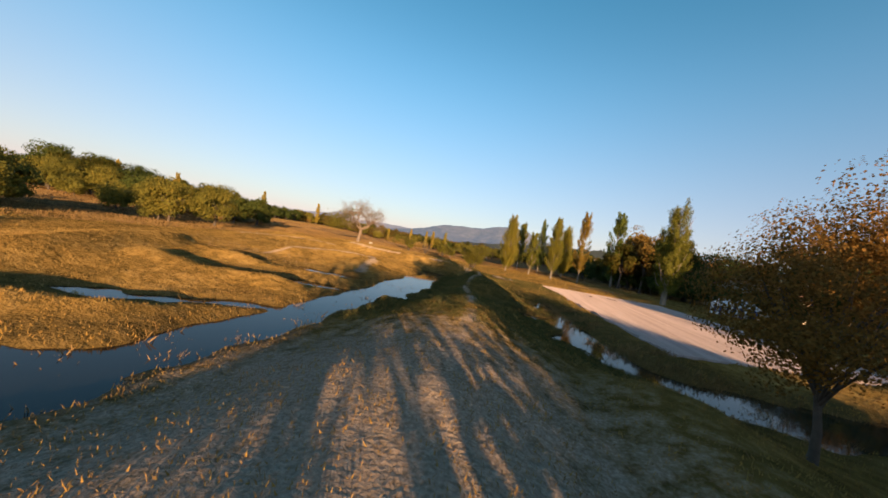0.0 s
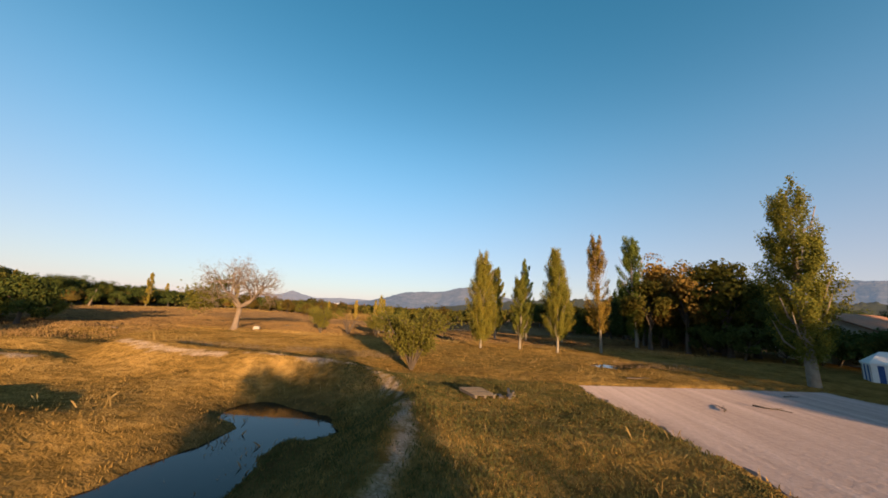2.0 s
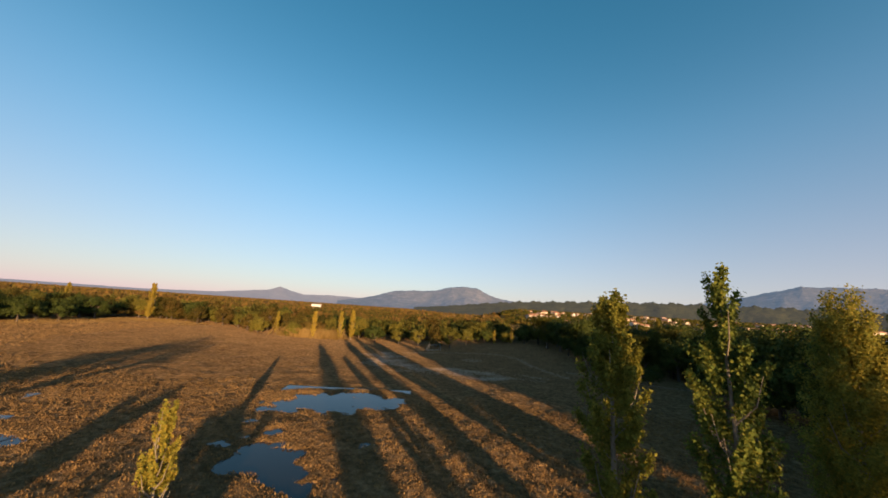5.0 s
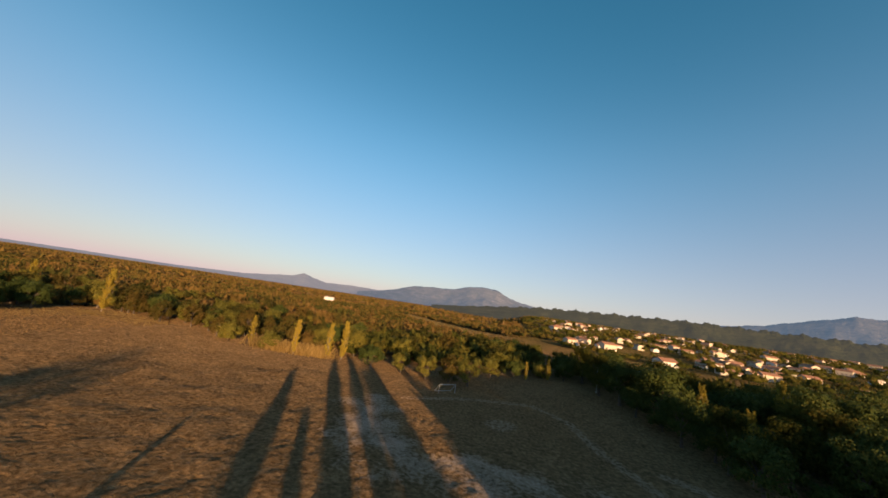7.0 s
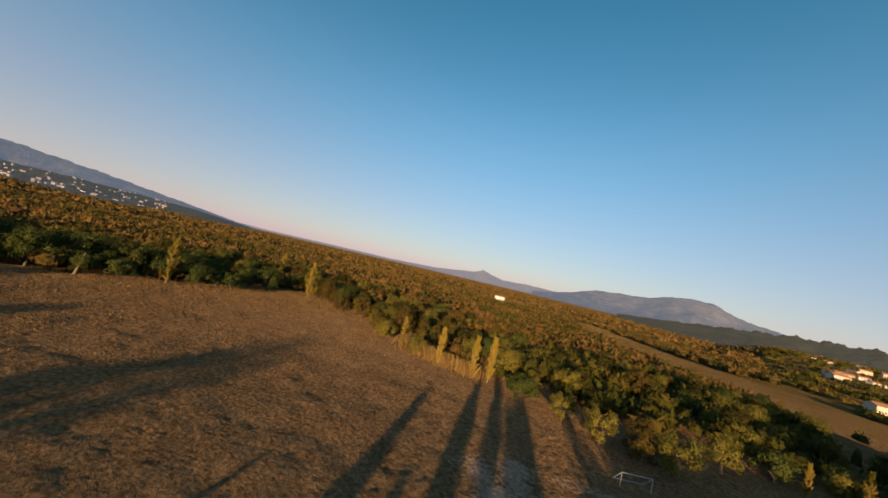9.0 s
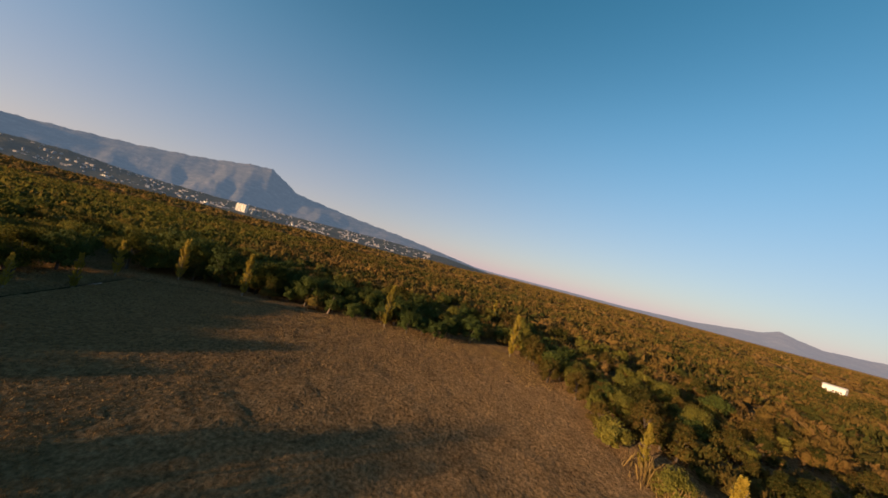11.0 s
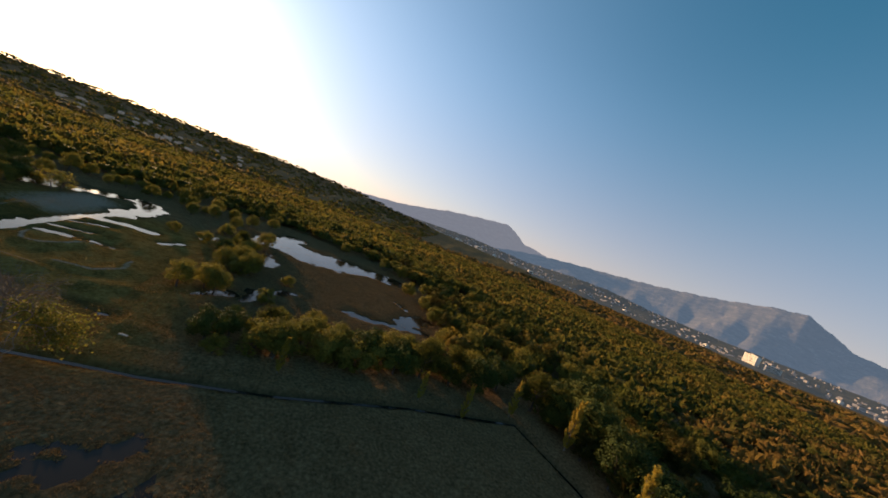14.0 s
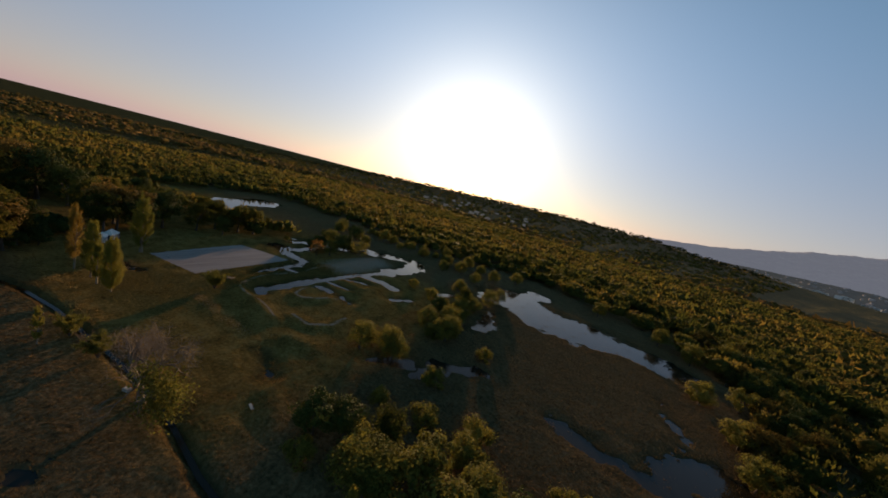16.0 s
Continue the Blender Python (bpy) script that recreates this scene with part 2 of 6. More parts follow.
def ground_material():
    m, n, l, b = material("dry_meadow", 1.0, 0.0)
    b.inputs["Diffuse Roughness"].default_value = 1.0
    co = place_of(n)
    big, mid, fine, tiny = (noise_node(n, l, s, d, 0.6, co) for s, d in ((0.035, 4), (0.35, 5), (2.2, 5), (14.0, 4)))
    gold = ramp_node(n, l, math_node(n, l, "ADD", math_node(n, l, "MULTIPLY", mid, 0.25), math_node(n, l, "MULTIPLY", fine, 0.75)),
                     ((0.34, (0.085, 0.055, 0.027)), (0.5, (0.185, 0.118, 0.056)), (0.66, (0.30, 0.195, 0.10))))
    green = ramp_node(n, l, math_node(n, l, "ADD", math_node(n, l, "MULTIPLY", fine, 0.6), math_node(n, l, "MULTIPLY", tiny, 0.4)), ((0.36, (0.030, 0.031, 0.012)), (0.5, (0.075, 0.066, 0.022)), (0.64, (0.16, 0.125, 0.045))))
    g = math_node(n, l, "ADD", layer(n, "green"), math_node(n, l, "MULTIPLY", math_node(n, l, "SUBTRACT", big, 0.5), 1.3), True)
    g = math_node(n, l, "ADD", g, math_node(n, l, "MULTIPLY", math_node(n, l, "SUBTRACT", mid, 0.5), 1.2), True)
    g = math_node(n, l, "MULTIPLY", g, math_node(n, l, "ADD", math_node(n, l, "MULTIPLY", layer(n, "green"), 3.0), 0.15, True), True)
    lush = ramp_node(n, l, math_node(n, l, "ADD", math_node(n, l, "MULTIPLY", mid, 0.5), math_node(n, l, "MULTIPLY", fine, 0.5)),
                     ((0.34, (0.085, 0.056, 0.018)), (0.5, (0.23, 0.145, 0.042)), (0.66, (0.38, 0.24, 0.08))))
    gold = mix_node(n, l, layer(n, "lush"), gold, lush)
    col = mix_node(n, l, g, gold, green)
    # bare earth shows through in patches
    d = math_node(n, l, "ADD", math_node(n, l, "MULTIPLY", layer(n, "dirt"), 1.6), math_node(n, l, "MULTIPLY", math_node(n, l, "SUBTRACT", fine, 0.60), 2.6))
    d = math_node(n, l, "ADD", d, math_node(n, l, "MULTIPLY", math_node(n, l, "SUBTRACT", tiny, 0.55), 0.8), True)
    d = math_node(n, l, "MULTIPLY", d, math_node(n, l, "MULTIPLY", layer(n, "dirt"), 3.0, True), True)
    earth = ramp_node(n, l, tiny, ((0.3, (0.25, 0.185, 0.13)), (0.7, (0.47, 0.37, 0.28))))
    col = mix_node(n, l, d, col, earth)
    # mud and dark wet ground
    w = math_node(n, l, "ADD", layer(n, "wet"), math_node(n, l, "MULTIPLY", math_node(n, l, "SUBTRACT", fine, 0.5), 0.8), True)
    w = math_node(n, l, "MULTIPLY", w, math_node(n, l, "MULTIPLY", layer(n, "wet"), 4.0, True), True)
    col = mix_node(n, l, math_node(n, l, "MULTIPLY", w, 0.55), col, (0.040, 0.034, 0.018))
    l.new(col, b.inputs["Base Color"])
    hummock = noise_node(n, l, 2.0, 3, 0.6, co)
    hgt = math_node(n, l, "ADD", math_node(n, l, "MULTIPLY", fine, 0.7), math_node(n, l, "MULTIPLY", tiny, 0.4))
    hgt = math_node(n, l, "ADD", hgt, math_node(n, l, "MULTIPLY", hummock, 1.3))
    bump_node(n, l, b, hgt, 0.8, 0.3)
    return m


GROUND = ground_material()


def sand_material():
    m, n, l, b = material("raked_pale_sand", 0.95, 0.1)
    b.inputs["Diffuse Roughness"].default_value = 0.8
    co = place_of(n)
    mp = n.new("ShaderNodeMapping")
    mp.inputs["Rotation"].default_value, mp.inputs["Scale"].default_value = (0, 0, radians(58)), (1.9, 0.10, 1)
    l.new(co, mp.inputs["Vector"])
    streak = noise_node(n, l, 1.0, 5, 0.6, mp.outputs["Vector"])
    fine = noise_node(n, l, 6.0, 5, 0.6, co)
    f = math_node(n, l, "ADD", math_node(n, l, "MULTIPLY", streak, 0.65), math_node(n, l, "MULTIPLY", fine, 0.35))
    l.new(ramp_node(n, l, f, ((0.36, (0.29, 0.225, 0.205)), (0.5, (0.37, 0.292, 0.268)), (0.64, (0.45, 0.362, 0.335)))), b.inputs["Base Color"])
    bump_node(n, l, b, f, 0.6, 0.06)
    return m


SAND = sand_material()


def water_material():
    m, n, l, b = material("still_brown_water", 0.05, 0.27)
    co = place_of(n)
    b.inputs["Base Color"].default_value = (0.016, 0.014, 0.010, 1)
    b.inputs["IOR"].default_value = 1.33
    bump_node(n, l, b, noise_node(n, l, 2.5, 3, 0.5, co), 0.06, 0.03)
    return m


WATER = water_material()


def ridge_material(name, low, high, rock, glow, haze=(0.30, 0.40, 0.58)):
    """Far wooded slopes and cliffs, with the haze of much air painted as emission."""
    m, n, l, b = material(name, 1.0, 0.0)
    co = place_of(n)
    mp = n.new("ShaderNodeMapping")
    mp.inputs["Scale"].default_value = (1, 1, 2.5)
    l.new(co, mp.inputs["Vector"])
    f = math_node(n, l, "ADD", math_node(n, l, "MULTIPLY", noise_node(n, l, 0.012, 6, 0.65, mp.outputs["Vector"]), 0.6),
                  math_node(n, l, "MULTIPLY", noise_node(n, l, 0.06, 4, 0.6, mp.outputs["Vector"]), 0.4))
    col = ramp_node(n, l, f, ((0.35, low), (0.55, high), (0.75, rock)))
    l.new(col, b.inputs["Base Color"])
    # a faint glow in the haze colour stands in for the air between
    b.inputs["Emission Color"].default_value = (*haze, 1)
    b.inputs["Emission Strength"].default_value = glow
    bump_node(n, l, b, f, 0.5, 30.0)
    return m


# ---- mesh helpers ----
rng = np.random.default_rng(7)


def mesh_from(name, verts, faces, mat, smooth=False, tint=None):
    """A mesh from arrays; faces all of one length."""
    verts, faces = np.asarray(verts, dtype=np.float32), np.asarray(faces, dtype=np.int32)
    me = bpy.data.meshes.new(name)
    nf, k = faces.shape
    me.vertices.add(len(verts))
    me.vertices.foreach_set("co", verts.ravel())
    me.loops.add(nf * k)
    me.loops.foreach_set("vertex_index", faces.ravel())
    me.polygons.add(nf)
    me.polygons.foreach_set("loop_start", np.arange(0, nf * k, k, dtype=np.int32))
    me.polygons.foreach_set("loop_total", np.full(nf, k, dtype=np.int32))
    me.polygons.foreach_set("use_smooth", np.full(nf, smooth))
    if tint is not None:
        me.attributes.new("tint", "FLOAT", "POINT").data.foreach_set("value", np.asarray(tint, dtype=np.float32))
    me.update(calc_edges=True)
    me.materials.append(mat)
    return me


def part(name, me, parent, label=""):
    """One mesh object under a thing or under a part."""
    ob = new(name, me)
    ob.parent = parent
    return tagged(ob, label)


def thing(name, label, category, group="", m=None):
    ob = new(name)
    ob.empty_display_size = 0.3
    if m is not None:
        ob.matrix_basis = m
    return tagged(ob, label, category, group)


def unit(v):
    return v / np.maximum(np.linalg.norm(v, axis=-1, keepdims=True), 1e-9)


def leaves(centres, normals, size, r=None, long=1.5, along=None):
    """One bent diamond leaf or clump of leaves at each centre, lengthwise along a given way."""
    r = rng if r is None else r
    n = len(centres)
    size = np.broadcast_to(np.asarray(size, dtype=float), (n,))[:, None]
    normals = unit(normals)
    a = unit(np.cross(normals, r.normal(size=(n, 3)))) if along is None else unit(along)
    normals = normals if along is None else unit(np.cross(a, np.cross(normals, a)))
    b = np.cross(normals, a)
    k = size * 0.5
    v = np.stack([centres - a * k * long, centres - b * k + normals * k * 0.25,
                  centres + a * k * long, centres + b * k + normals * k * 0.25], 1).reshape(-1, 3)
    return v, np.arange(4 * n).reshape(-1, 4)


def tube(points, radii, sides=6):
    points, radii = np.asarray(points, dtype=float), np.asarray(radii, dtype=float)
    way = unit(np.gradient(points, axis=0))
    side = unit(np.cross(way, np.array([0.31, 0.87, 0.11])))
    up = np.cross(way, side)
    ang = np.linspace(0, 2 * np.pi, sides, endpoint=False)
    ring = side[:, None] * np.cos(ang)[None, :, None] + up[:, None] * np.sin(ang)[None, :, None]
    v = (points[:, None] + ring * radii[:, None, None]).reshape(-1, 3)
    f = []
    for i in range(len(points) - 1):
        for j in range(sides):
            k = (j + 1) % sides
            f.append((i * sides + j, i * sides + k, (i + 1) * sides + k, (i + 1) * sides + j))
    return v, np.array(f)


def join(pieces):
    vs, fs, at = [], [], 0
    for v, f in pieces:
        vs.append(v)
        fs.append(np.asarray(f) + at)
        at += len(v)
    return np.concatenate(vs), np.concatenate(fs)


def box(cx, cy, cz, sx, sy, sz):
    v = np.array([(x, y, z) for z in (-0.5, 0.5) for y in (-0.5, 0.5) for x in (-0.5, 0.5)]) * (sx, sy, sz) + (cx, cy, cz)
    f = np.array([(0, 2, 3, 1), (4, 5, 7, 6), (0, 1, 5, 4), (2, 6, 7, 3), (0, 4, 6, 2), (1, 3, 7, 5)])
    return v, f


# ---- the lie of the land ----
def sstep(a, b, v):
    t = np.clip((v - a) / (b - a), 0, 1)
    return t * t * (3 - 2 * t)


def wobble(x, y, s, seed=0.0):
    """Cheap smooth noise of about -1 to 1."""
    return (np.sin(x / s + 1.7 * np.sin(y / s * 0.83 + seed) + seed) + np.sin(y / s * 1.13 + 1.3 * np.sin(x / s * 0.71 + 2 + seed)) +
            0.6 * np.sin((x + y) / s * 2.3 + seed * 3 + 1.1 * np.sin((x - y) / s * 1.9))) / 2.6


def away(x, y, line):
    """The distance from a line of points."""
    best = np.full(np.shape(x), 1e9)
    for (ax, ay), (bx, by) in zip(line[:-1], line[1:]):
        dx, dy = bx - ax, by - ay
        t = np.clip(((x - ax) * dx + (y - ay) * dy) / (dx * dx + dy * dy + 1e-9), 0, 1)
        best = np.minimum(best, np.hypot(x - ax - t * dx, y - ay - t * dy))
    return best


def inside(x, y, ring):
    hit = np.zeros(np.shape(x), dtype=bool)
    for (ax, ay), (bx, by) in zip(ring, ring[1:] + ring[:1]):
        if ay != by:
            hit ^= ((ay > y) != (by > y)) & (x < (bx - ax) * (y - ay) / (by - ay) + ax)
    return hit


BERMS = [  # crest line, height, half width
    ([(-0.5, -14), (-0.8, 0), (-1.0, 12), (-1.5, 20), (-2.1, 28)], 0.75, 3.0),
    ([(-2.6, 26), (-2.2, 31), (-3.6, 35), (-7.5, 38), (-13, 38.6), (-20, 40)], 0.9, 1.9),
    ([(-18.5, 22.5), (-17, 27.2), (-14.9, 29.9), (-12.6, 29.6), (-11.2, 27), (-10.4, 22.8)], 0.5, 1.4),
    ([(-27, 28.5), (-27.6, 33), (-25.2, 36.3), (-20.6, 36)], 0.45, 1.6),
    ([(-56, 54), (-48, 55), (-40, 52.5), (-33, 48)], 0.4, 1.8),
    ([(-27, 41), (-32, 40)], 0.4, 1.8),
    ([(-23.5, 21), (-22.5, 15), (-19, 10)], 0.5, 1.7),
    ([(-9.6, 13.6), (-12.5, 13.8), (-17, 13.0)], 0.5, 1.2),
    ([(-8.6, 7.2), (-10.5, 7.0), (-14, 5.4)], 0.5, 1.2),
    ([(-10.5, 18.6), (-15, 18.2), (-18.5, 17)], 0.45, 1.1),
    ([(4.6, 8.5), (4.2, 2), (1, -14)], 0.7, 1.9),
]
WATERS = [  # middle line, half width, how ragged the shore is
    ([(-6.5, 33.0), (-7.0, 30), (-7.2, 26), (-7.1, 22), (-6.9, 18), (-7.1, 14.5), (-7.2, 11.5), (-7.1, 9.0), (-7.6, 6.0), (-8.3, 3), (-8.8, -3), (-9.6, -11), (-9.2, -21), (-4, -27), (5, -25), (14, -19), (24, -10)], 1.05, 0.35),
    ([(-6.6, 30.5), (-6.3, 24), (-6.0, 18.5)], 1.3, 0.5),
    ([(-6.3, 33.2), (-7.6, 33.9)], 1.0, 1.2),
    ([(-6.6, 17.8), (-5.0, 17.7)], 0.45, 0.5),
    ([(-7.4, 17.0), (-10, 16.6), (-14.5, 15.7)], 0.55, 0.4),
    ([(-7.3, 11.2), (-9.4, 10.6), (-12.2, 8.4), (-14, 8)], 0.5, 0.4),
    ([(-8.0, 4.4), (-11, 3.0), (-15, 2.2), (-20, 3)], 1.5, 0.4),
    ([(-10.3, 21.0), (-12, 20.7), (-14, 20.3)], 1.15, 0.6),
    ([(-17.5, 20.6), (-20.8, 21.4)], 0.6, 0.6),
    ([(-24.5, 9.5), (-27, 6)], 0.8, 0.6),
    ([(-28, -5), (-30, -7.5), (-31, -11)], 1.0, 0.8),
    ([(3.3, 29.2), (3.8, 25.8)], 0.55, 0.8),
    ([(0.9, 20.1), (2.6, 20.4), (4.4, 20.6)], 0.65, 0.9),
    ([(4.6, 23.5), (4.9, 19.5), (5.6, 16.4), (7.4, 13.0), (11, 11.8), (16, 11.6), (22, 11)], 1.9, 1.1),
    ([(24, 11), (18, 8), (17, 3), (21, -8)], 1.9, 1.6),
    ([(-48, -30), (-56, -25), (-68, -25)], 11.5, 3.8),
    ([(-47, -34), (-50, -48)], 4.5, 2.5),
    ([(-68, -25), (-80, -26), (-92, -22.5)], 6.5, 3.4),
    ([(-9.4, -7), (-10.4, -15), (-10, -22), (-5, -29)], 3.0, 1.3),
    ([(3, -25), (10, -20), (17, -9), (25, 0)], 3.2, 2.6),
    ([(-40, 33.5), (-44, 31)], 1.2, 1.4),
    ([(-86, 21), (-93, 16)], 3.6, 2.0),
    ([(-45, -10), (-47, 4)], 1.6, 2.5),
    ([(-47.5, 32), (-49.5, 25), (-53, 22.5)], 1.3, 2.0),
    ([(-70, 25), (-79, 26.5), (-89.5, 26), (-92, 30)], 1.3, 2.2),
    ([(-86, -2), (-88, 10)], 0.6, 2.0),
    ([(-28, 46), (-33, 48.5)], 0.3, 1.1),
]
LEVEL = -0.15
CREEK = [(48, 84), (30, 75), (18, 68), (12, 64.5), (6, 62.6), (-2, 61.2), (-8, 60.8), (-14, 60.3), (-20, 59.8), (-29, 59.5), (-36, 60.2), (-42, 61), (-56, 61.4), (-76, 60), (-97, 60.5)]
DITCH = [(-97, 60.5), (-99.5, 74), (-99, 88), (-97, 100)]
LAKE = [(82, 2), (91, -15), (94, -32)]
COURT = [(5.0, 40.6), (5.9, 34), (6.9, 27), (8.3, 16.2), (16, 18.4), (23.5, 21), (21.8, 32), (19.6, 43.2), (12, 41.9)]
PUDDLES = [([(-16.5, 84.0), (-10.5, 85.8)], 2.4), ([(-15.2, 74.2), (-11.2, 71.6)], 1.3), ([(-45, 72), (-38.5, 75.5)], 1.3), ([(-33, 69.2), (-31, 70)], 0.5), ([(-29, 71.6), (-27.6, 72.3)], 0.5), ([(10.8, 48.2), (13, 49)], 0.8)]


def base_height(x, y):
    z = 0.4 - 2.1 * sstep(64, 140, y) * sstep(-95, -45, x) - 0.1 * sstep(45, 0, y)
    far = sstep(170, 500, np.hypot(x + 20, y - 70))
    east = sstep(-60, 40, x - 0.12 * y) * sstep(110, 170, y)
    z = z - 2.5 * far * (1 - east) + east * (1.8 + 20 * sstep(230, 900, np.hypot(x, y)))
    z = np.where((x < -36) & (y < 56), z - 0.12, z)
    return z


def water_depth(x, y):
    """0 on dry land to 1 under water."""
    k = np.zeros(np.shape(x))
    for i, (line, half, rag) in enumerate(WATERS):
        d = away(x, y, line) + rag * wobble(x, y, 0.6 + rag * 0.9, i) + 0.45 * rag * wobble(x, y, 0.35 + rag * 0.22, i + 4)
        d = d + 0.30 * rag * wobble(x, y, 0.42, i + 9) * (rag > 1.0)
        k = np.maximum(k, sstep(half + 0.5, half - 0.75, d))
    return k


def shore_gap(x, y):
    """The distance from the nearest shore, below zero in the water."""
    gap = np.full(np.shape(x), 1e9)
    for i, (line, half, rag) in enumerate(WATERS):
        gap = np.minimum(gap, away(x, y, line) + 0.6 * rag * wobble(x, y, 0.6 + rag * 0.9, i) - half)
    return gap


def height(x, y):
    x, y = np.asarray(x, dtype=float), np.asarray(y, dtype=float)
    z = base_height(x, y)
    hill = np.zeros(np.shape(x))
    for line, top, half in BERMS:
        hill = np.maximum(hill, top * np.exp(-(away(x, y, line) / half) ** 2))
    near = np.exp(-((np.hypot(x + 25, y - 40)) / 170) ** 4)
    k = water_depth(x, y)
    tussock = sstep(60, 66, y) * sstep(160, 146, y) * sstep(-104, -96, x) * sstep(46, 34, x) + 0.45 * sstep(64, 58, y) * sstep(-10, 6, y) * sstep(-44, -34, x) * sstep(26, 16, x)
    z = z + tussock * (0.05 * wobble(x, y, 0.19, 3) + 0.04 * wobble(y, x, 0.30, 7) + 0.03 * wobble(x + y, x - y, 0.47, 1))
    z = z + hill + near * (0.07 * wobble(x, y, 2.3) + 0.05 * wobble(x, y, 0.9, 2))
    # the land sinks softly to the water's edge
    low_land = 0.85 * sstep(3.4, 0.5, shore_gap(x, y))
    z = z * (1 - low_land) + low_land * np.minimum(z, LEVEL + 0.14 + 0.05 * wobble(x, y, 0.5, 6))
    z = z * (1 - k) + k * (LEVEL - 0.30)
    creek = np.minimum(away(x, y, CREEK), away(x, y, DITCH)) + 0.15 * wobble(x, y, 1.1, 5)
    z = z - 0.75 * sstep(1.1, 0.45, creek)
    z = z - 1.2 * sstep(8.5, 6.5, away(x, y, LAKE) + 1.2 * wobble(x, y, 4.0, 3))
    for line, half in PUDDLES:
        cx, cy = line[0]
        flat = sstep(half + 3.5, half + 1.5, away(x, y, line))
        z = z * (1 - flat) + flat * float(base_height(np.array(cx), np.array(cy)))
        z = z - 0.25 * sstep(half + 0.7, half - 0.5, away(x, y, line) + 1.3 * wobble(x, y, 1.0, 6) + 0.8 * wobble(x, y, 0.42, 1))
    court = inside(x, y, COURT)
    rim = sstep(4.2, 0.3, away(x, y, COURT + COURT[:1]) + 0.35 * wobble(x, y, 0.9, 8))
    z = z * (1 - rim) + rim * np.maximum(z, 0.27)
    z = np.where(court, 0.18, z)
    return z


def at(x, y, sink=0.0):
    return float(height(np.array([x]), np.array([y]))[0]) - sink


def steps(stops):
    """Coordinates from stretches of (end, spacing)."""
    out = [stops[0][0]]
    for end, gap in stops[1:]:
        n = max(1, int(round((end - out[-1]) / gap)))
        out += list(np.linspace(out[-1], end, n + 1)[1:])
    return np.array(out)


def grid_mesh(xs, ys, zf, mat, smooth=True):
    gx, gy = np.meshgrid(xs, ys)
    gz = zf(gx, gy)
    v = np.stack([gx, gy, gz], -1).reshape(-1, 3)
    w, h = len(xs), len(ys)
    i = (np.arange(h - 1)[:, None] * w + np.arange(w - 1)[None, :]).ravel()
    f = np.stack([i, i + 1, i + 1 + w, i + w], 1)
    return mesh_from("sheet", v, f, mat, smooth), gx.ravel(), gy.ravel()


TRAILS = [  # line, half width
    ([(-0.6, -10), (-0.7, 10), (-0.8, 12.8), (-1.3, 17), (-2.0, 21), (-2.1, 25), (-1.8, 29.2), (-2.5, 33), (-3.7, 35.8), (-5.3, 37.4), (-8, 38.0), (-11.5, 38.4)], 0.12),
    ([(-12.6, 37.8), (-16.5, 38.4), (-20, 39.6)], 0.2),
    ([(-18.5, 22.5), (-17, 27.2), (-14.9, 29.9), (-12.6, 29.6), (-11.2, 27), (-10.4, 22.8)], 0.27),
    ([(-27, 28.5), (-27.6, 33), (-25.2, 36.3), (-20.6, 36)], 0.27),
]
xs = steps([(-4600, 0), (-2600, 700), (-900, 240), (-300, 60), (-110, 7), (-100, 1.6), (-27, 0.62), (13, 0.36), (34, 0.7), (42, 1.2), (120, 5), (400, 40), (1200, 200), (4600, 800)])
ys = steps([(-4600, 0), (-2600, 700), (-900, 240), (-250, 60), (-62, 7), (-8, 0.9), (9, 0.5), (48, 0.36), (152, 0.62), (162, 1.6), (300, 8), (900, 60), (2600, 300), (4600, 700)])
sheet, gx, gy = grid_mesh(xs, ys, height, GROUND)
dirt = np.zeros(len(gx))
for line, half in TRAILS:
    dirt = np.maximum(dirt, 0.9 * sstep(half + 0.26, half - 0.22, away(gx, gy, line) + 0.13 * wobble(gx, gy, 0.8) + 0.10 * wobble(gx, gy, 0.33, 4)))
# worn gravelly crown of the first bank, chalky ground on the far field, faint tracks
dirt = np.maximum(dirt, 0.95 * sstep(8.5, 0.8, np.abs(gx + 1.6)) * sstep(15, 5, gy) * sstep(-20, -8, gy))
soil_ring = [(-16, 105), (-20.5, 112), (-23, 127), (-19, 133), (-14.5, 129), (-13, 121), (-7, 113.5), (3, 114), (13, 110), (12, 104.5), (0, 103)]
in_soil = sstep(-1.5, 3.0, np.where(inside(gx, gy, soil_ring), 1, -1) * away(gx, gy, soil_ring + soil_ring[:1]) + 2.2 * wobble(gx, gy, 2.2, 2))
dirt = np.maximum(dirt, in_soil * np.clip(0.48 + 0.35 * wobble(gx, gy, 1.1, 5) + 0.25 * wobble(gx, gy, 3.4, 1), 0, 0.85))
for line, half in (([(-15, 131.5), (-4, 137.5), (7, 140), (12, 133.5), (13, 124), (16, 112)], 0.5), ([(19, 119), (22, 116.5), (31, 110), (42, 109)], 0.7), ([(0, 126), (1, 127)], 1.6)):
    dirt = np.maximum(dirt, 0.36 * sstep(half + 1.0, half, away(gx, gy, line)))
wetness = np.zeros(len(gx))
for i, (line, half, rag) in enumerate(WATERS):
    wetness = np.maximum(wetness, sstep(half + 1.1 + rag * 0.8, half, away(gx, gy, line) + rag * wobble(gx, gy, 1.5, i)))
for line, half in PUDDLES:
    wetness = np.maximum(wetness, 0.6 * sstep(half + 3, half, away(gx, gy, line)))
wetness = np.maximum(wetness, 0.7 * sstep(1.3, 0.6, np.minimum(away(gx, gy, CREEK), away(gx, gy, DITCH))))
